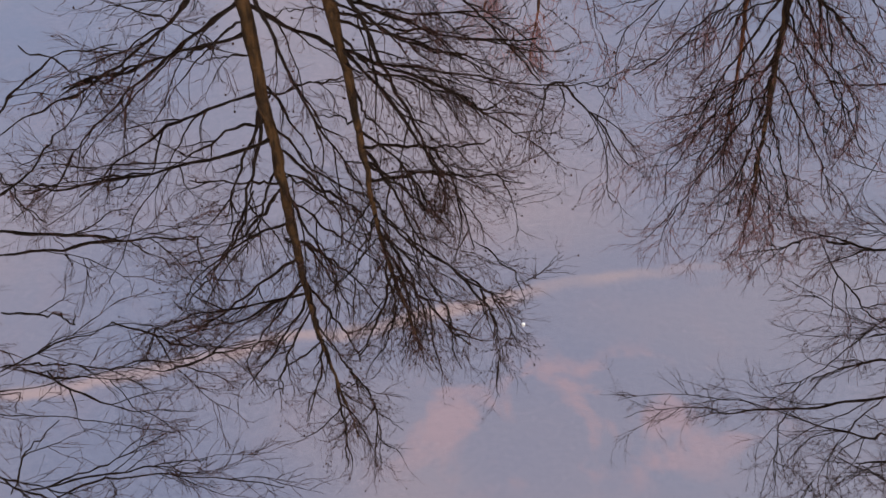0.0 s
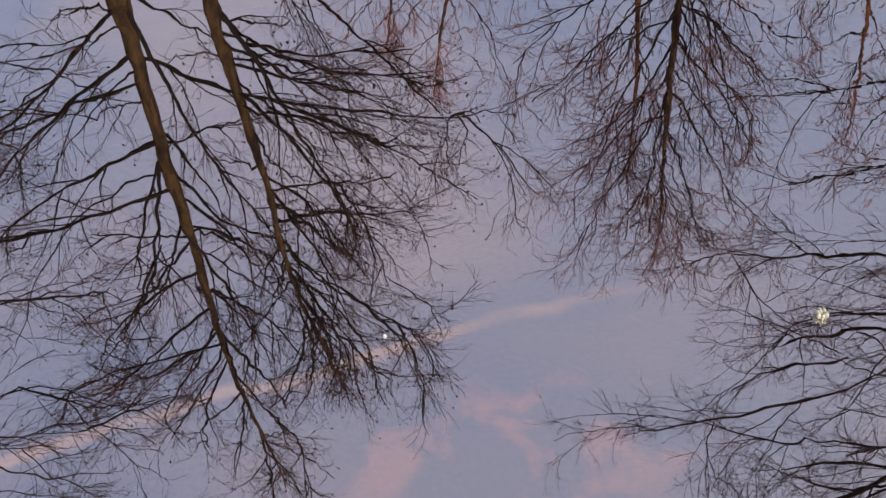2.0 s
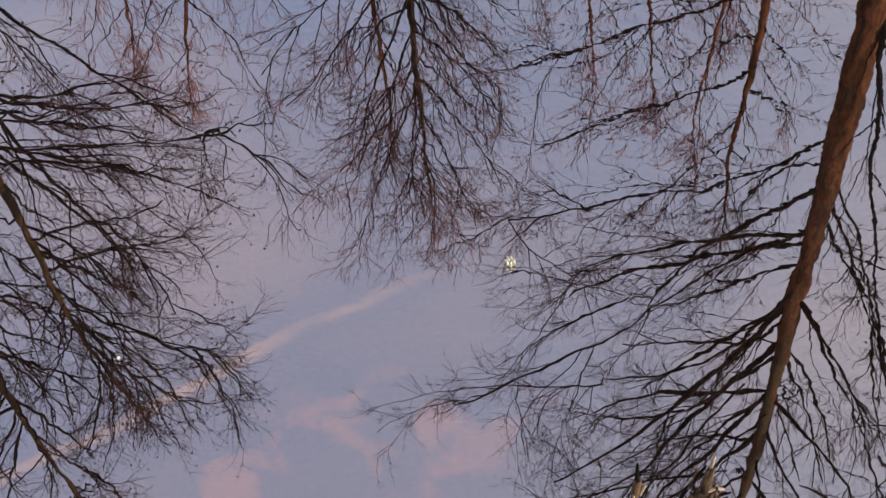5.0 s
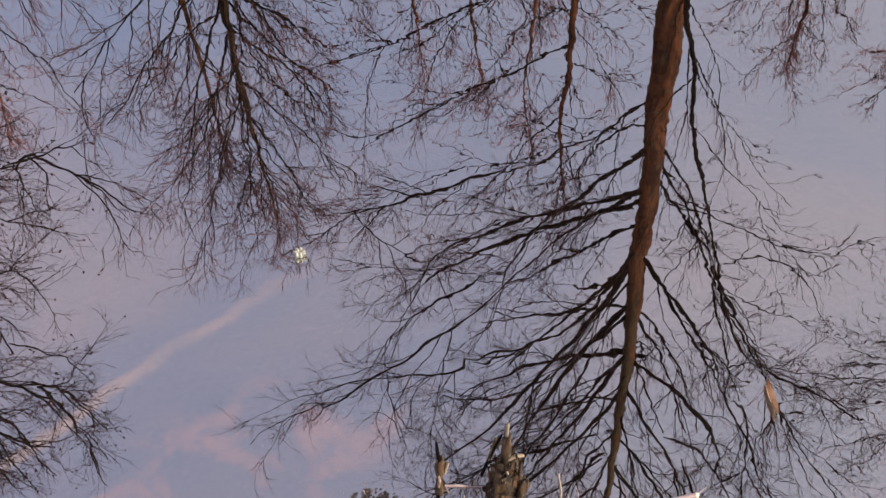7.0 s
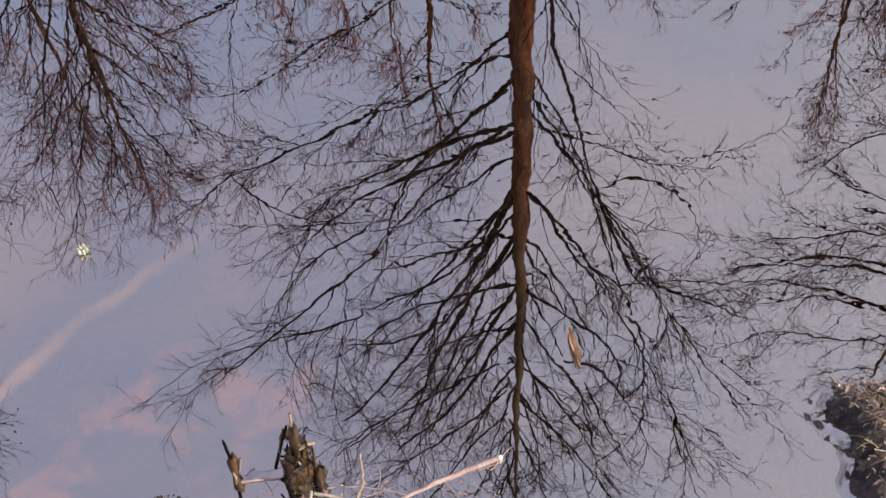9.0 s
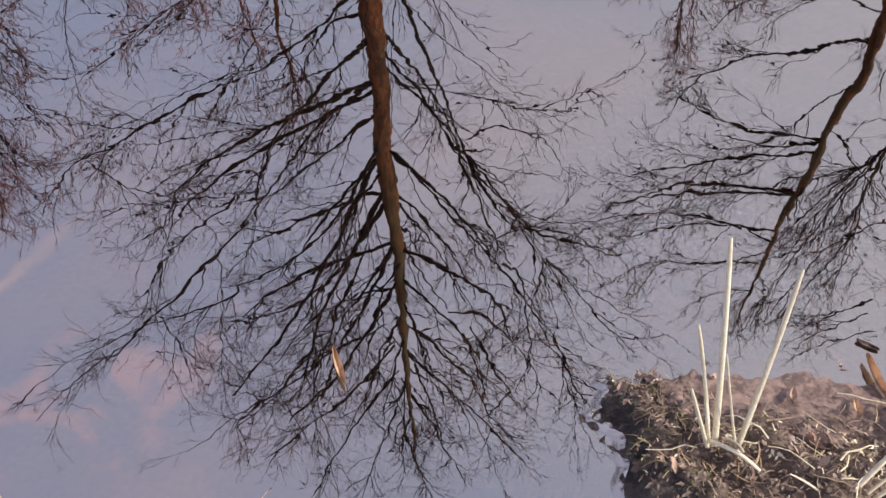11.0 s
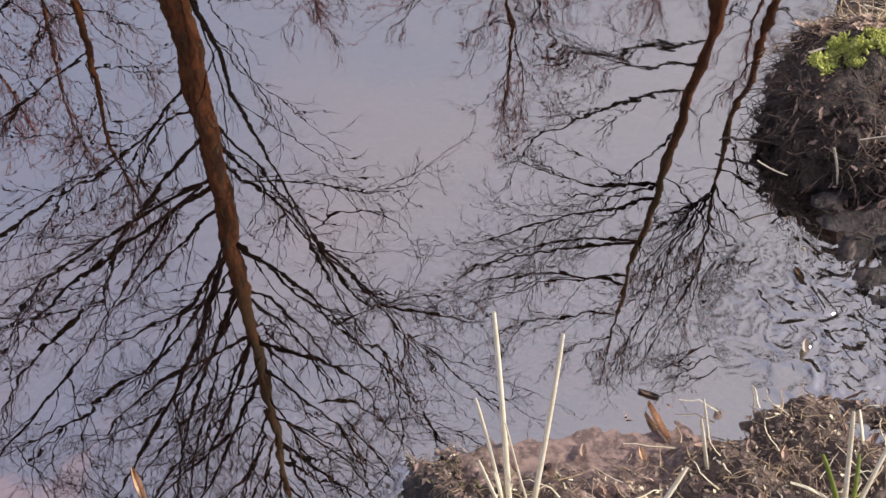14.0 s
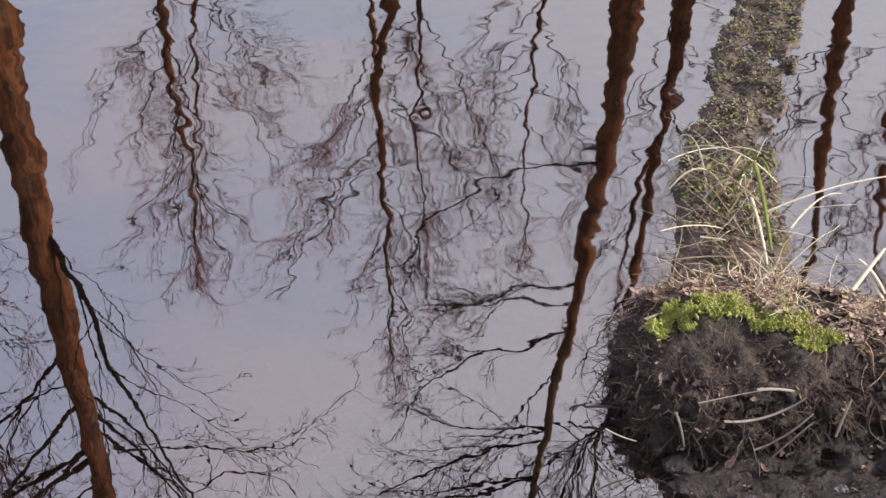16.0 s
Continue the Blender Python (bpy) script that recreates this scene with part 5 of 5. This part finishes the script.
for lx, ly, la, ls, lm in ((2.912, -0.425, 0.8, 0.040, M_STUB), (2.78, -0.60, 2.2, 0.022, M_PEAT), (2.706, -0.503, 0.3, 0.045, M_PALEROOT)):
    single_leaf(lx, ly, 0.003, la, ls, lm, "leaf_scrap", "small curled scrap floating in the rippled cove", 0.05, "floating leaf scraps", 0.35)

# floating and standing bits in open water
single_leaf(1.735, 0.452, 0.0010, math.atan2(0.075, 0.045), 0.088, M_AMBER, "floating_leaf", "narrow pinkish amber leaf floating on the pond", 0.0, "", 0.16)
fluff = thing("seed_fluff", 0.195, 1.41, 0.0, "tiny white seed afloat on the pond", "seed")
child("seed", tube_mesh("seed", [(0.6 * np.array([[[-0.006, 0, 0.001], [-0.003, 0.001, 0.004], [0.002, 0, 0.005], [0.006, 0.001, 0.001]]]), 0.6 * np.array([[0.001, 0.004, 0.0045, 0.001]]), 7)], M_WHITE), fluff)

bud = thing("floating_bud", 1.126, 1.357, 0.0, "pale cream-and-green opened bud floating on the pond", "bud")
for k in range(7):
    a = k * 0.9
    r = 0.011
    s = np.linspace(0, 1, 6)
    p = np.stack([math.cos(a) * (r * s + 0.004), math.sin(a) * (r * s + 0.004), 0.001 + 0.008 * np.sin(s * 2.4)], 1)
    child("petal", tube_mesh("petal", [(p[None], (0.0085 * np.sin(np.linspace(0.5, 2.9, 6)))[None], 7)], M_FLOAT, 0.5), bud)



def torn_stump(rng, foot, top, radii, material, sides=15, ragged=0.012):
    """A hollow stalk of withered sheaths: furrowed sides and a torn, uneven rim."""
    n = len(radii)
    k = np.linspace(0, 1, n)[:, None]
    ax = np.array(foot) * (1 - k) + np.array(top) * k
    a = np.arange(sides) * 2 * math.pi / sides
    furrow = 1 + 0.22 * rng.normal(0, 1, sides)[None] + 0.10 * rng.normal(0, 1, (n, sides))
    r = np.array(radii)[:, None] * furrow
    V = np.stack([ax[:, :1] + r * np.cos(a), ax[:, 1:2] + r * np.sin(a), np.repeat(ax[:, 2:], sides, 1)], -1)
    V[-1, :, 2] += ragged * rng.normal(0, 1, sides)
    V[-2, :, 2] += 0.4 * ragged * rng.normal(0, 1, sides)
    well = V[-1] * [0.55, 0.55, 1] + [0.45 * ax[-1, 0], 0.45 * ax[-1, 1], -2.2 * ragged]
    V = np.concatenate([V, well[None]])
    gi_ = np.arange((n + 1) * sides).reshape(n + 1, sides)
    nx = np.roll(gi_, -1, axis=1)
    Q = np.stack([gi_[:-1], nx[:-1], nx[1:], gi_[1:]], -1).reshape(-1, 4)
    return mesh_quads("sheath", V.reshape(-1, 3), Q, material, False)


reed = thing("reed_stub", 1.148, 0.564, -0.05, "broken brown reed stump with torn sheaths standing in shallow water", "reed stump")
RS = np.random.default_rng(31)
child("sheath", torn_stump(RS, (0.0, 0.0, 0.0), (0.001, 0.002, 0.150), (0.010, 0.012, 0.015, 0.021, 0.024, 0.022, 0.018, 0.014), M_STUB, 19, 0.012), reed)
child("sheath", torn_stump(RS, (0.002, 0.003, 0.10), (0.004, 0.004, 0.210), (0.015, 0.013, 0.010, 0.009, 0.006), M_STUB, 11, 0.012), reed)
child("sheath", torn_stump(RS, (0.022, -0.020, 0.035), (0.028, -0.026, 0.100), (0.006, 0.010, 0.011, 0.007), M_STUB, 11, 0.007), reed)
for a, b, w, m in (((1.116, 0.592, 0.045), (1.146, 0.576, 0.165), 0.0038, M_LIMB), ((1.150, 0.568, 0.12), (1.152, 0.568, 0.205), 0.0048, M_DEAD), ((1.152, 0.560, 0.105), (1.178, 0.548, 0.112), 0.0045, M_DEAD), ((1.138, 0.552, 0.02), (1.144, 0.550, 0.105), 0.005, M_LIMB),
                   ((1.130, 0.572, -0.02), (1.124, 0.582, 0.075), 0.005, M_STUB), ((1.166, 0.546, -0.02), (1.172, 0.548, 0.10), 0.005, M_STUB), ((1.156, 0.550, 0.03), (1.164, 0.552, 0.12), 0.005, M_STUB), ((1.146, 0.546, 0.06), (1.136, 0.550, 0.112), 0.0045, M_DEAD)):
    blade(reed, RS, a, b, w, 0.02, m, "stem", 1.15)
wrap = np.column_stack([0.023 * np.cos(np.arange(70) * 2.4), 0.023 * np.sin(np.arange(70) * 2.4), RS.uniform(0.05, 0.17, 70)]) + RS.normal(0, 0.003, (70, 3))
child("torn_sheath", flakes(RS, wrap, (0.004, 0.011), M_STUB, "torn_sheath", 1.8, 0.8), reed, "torn brown leaf sheaths", "stuff")
reed = thing("reed_stub", 1.066, 0.658, -0.05, "small broken brown reed stump with a dark tip in shallow water", "reed stump")
child("sheath", torn_stump(RS, (0.0, 0.0, 0.0), (0.002, 0.0, 0.108), (0.003, 0.003, 0.004, 0.007, 0.012, 0.012, 0.007), M_STUB, 13, 0.007), reed)
for a, b, w, m in (((1.067, 0.659, 0.03), (1.063, 0.663, 0.105), 0.0062, M_LIMB), ((1.074, 0.652, 0.015), (1.080, 0.648, 0.048), 0.004, M_DEAD), ((1.068, 0.654, -0.04), (1.060, 0.652, 0.020), 0.005, M_AMBER)):
    blade(reed, RS, a, b, w, 0.02, m, "stem", 1.15)
stick = thing("stick", 1.335, 0.395, 0.0, "pale pinkish peeled stick lying in the water", "stick")
SK = bent(RS, np.array([0.115, -0.033, 0.006]), np.array([0.0, 0.004, 0.0022]), np.array([-0.115, 0.028, -0.003]), 12, 0.0008)
child("stem", tube_mesh("stem", [(SK[None], np.linspace(0.0050, 0.0038, 12)[None], 8)], M_DRIFT), stick)
child("broken_end", tube_mesh("broken_end", [(np.stack([SK[0] * 0.82 + SK[1] * 0.18, SK[0], SK[0] * 1.15 - SK[1] * 0.15])[None], np.array([[0.0054, 0.0056, 0.003]]), 8)], M_STRAW), stick, "bleached broken end")
for pts, w, m, words in ((((1.175, 0.522), (1.222, 0.483), (1.270, 0.418)), 0.0015, M_DRIFT, "thin bent straw floating beside a reed stump"), (((1.064, 0.638), (1.092, 0.618), (1.122, 0.595)), 0.0024, M_DRIFT, "short pale straw lying against a reed stump"),
                         (((1.146, 0.535), (1.120, 0.510), (1.085, 0.495)), 0.0034, M_PALEROOT, "pale blade fallen at the foot of a reed stump"), (((1.150, 0.530), (1.170, 0.500), (1.200, 0.455)), 0.0034, M_PALEROOT, "pale blade lying on the water by a reed stump"),
                         (((0.975, 0.650), (1.000, 0.628), (1.020, 0.600)), 0.0026, M_DRIFT, "pale stem lying across drowned debris"), (((1.200, 0.470), (1.232, 0.497), (1.262, 0.540)), 0.0024, M_DEAD, "drowned brown stalk in shallow water")):
    p3 = np.array([(*q, 0.0012) for q in pts])
    stick = thing("stick", *p3[1, :2], 0.0, words, "stick")
    p3 -= [*p3[1, :2], 0.0]
    SK = bent(RS, p3[0], p3[1], p3[2], 10, 0.0010)
    child("stem", tube_mesh("stem", [(SK[None], np.linspace(w, w * 0.7, 10)[None], 7)], m), stick)
single_leaf(1.542, 0.360, -0.010, math.atan2(-0.065, -0.03), 0.075, M_PEAT, "drowned_leaf", "dark drowned leaf just under the surface", 0.0, "", 0.34)
stick = thing("stick", 3.26, -0.16, 0.0, "short brown twig poking from the tussock over the water", "stick")
SK = bent(RN, np.array([-0.012, 0.05, 0.02]), np.array([0.0, 0.0, 0.03]), np.array([0.03, -0.07, 0.04]), 10, 0.004)
child("stem", tube_mesh("stem", [(SK[None], np.linspace(0.0028, 0.0036, 10)[None], 6)], M_DARKROOT), stick)
raft = thing("drowned_debris", 0.935, 0.685, -0.004, "dark clump of drowned scraps breaking the water surface", "debris")
spread = RS.uniform(0, 1, 900) ** 0.6
dp = np.column_stack([0.075 * spread * np.cos(np.arange(900) * 2.4), 0.036 * spread * np.sin(np.arange(900) * 2.4), RS.uniform(-0.004, 0.008, 900) * (1.1 - spread)]) @ np.array(Matrix.Rotation(0.6, 3, 'Z'))
child("leaf_scraps", flakes(RS, dp, (0.003, 0.008), M_PEAT, "leaf_scraps", 0.15, 0.1), raft, "", "stuff")
child("pale_bits", flakes(RS, dp[::30] + [0.01, 0, 0.002], (0.002, 0.005), M_LITTER, "pale_bits", 0.4), raft, "pale scraps among dark ones", "stuff")
child("dark_stem", settle(straws(RS, dp[::30], (0.03, 0.08), (0.0012, 0.0022), (0.0, 0.0), M_PEAT, "dark_stem", 5)), raft, "dark sodden stems", "stuff")
shoal = thing("shallow_litter", 1.20, 0.46, 0.0, "pale threads and scraps of rotten reed afloat in the shallows", "reed litter")
hp = np.column_stack([RS.uniform(-0.16, 0.22, 150), RS.normal(0, 0.035, 150), np.full(150, 0.0006)])
hp[:, 1] -= 0.80 * hp[:, 0]
child("pale_threads", settle(straws(RS, hp[:46], (0.02, 0.07), (0.0007, 0.0016), (0.0, 0.0), M_DRIFT, "pale_threads", 6, 0.0, 0.4, 0.3)), shoal, "pale rotten reed threads", "stuff")
child("dark_threads", settle(straws(RS, hp[46:90], (0.02, 0.07), (0.0007, 0.0016), (0.0, 0.0), M_PEAT, "dark_threads", 6, 0.0, 0.4, 0.3)), shoal, "dark threads, as sodden scraps and as ripple reflections", "stuff")
child("scraps", settle(flakes(RS, hp[90:], (0.002, 0.006), M_LITTER, "scraps", 0.1, 0.1)), shoal, "small sodden scraps", "stuff")
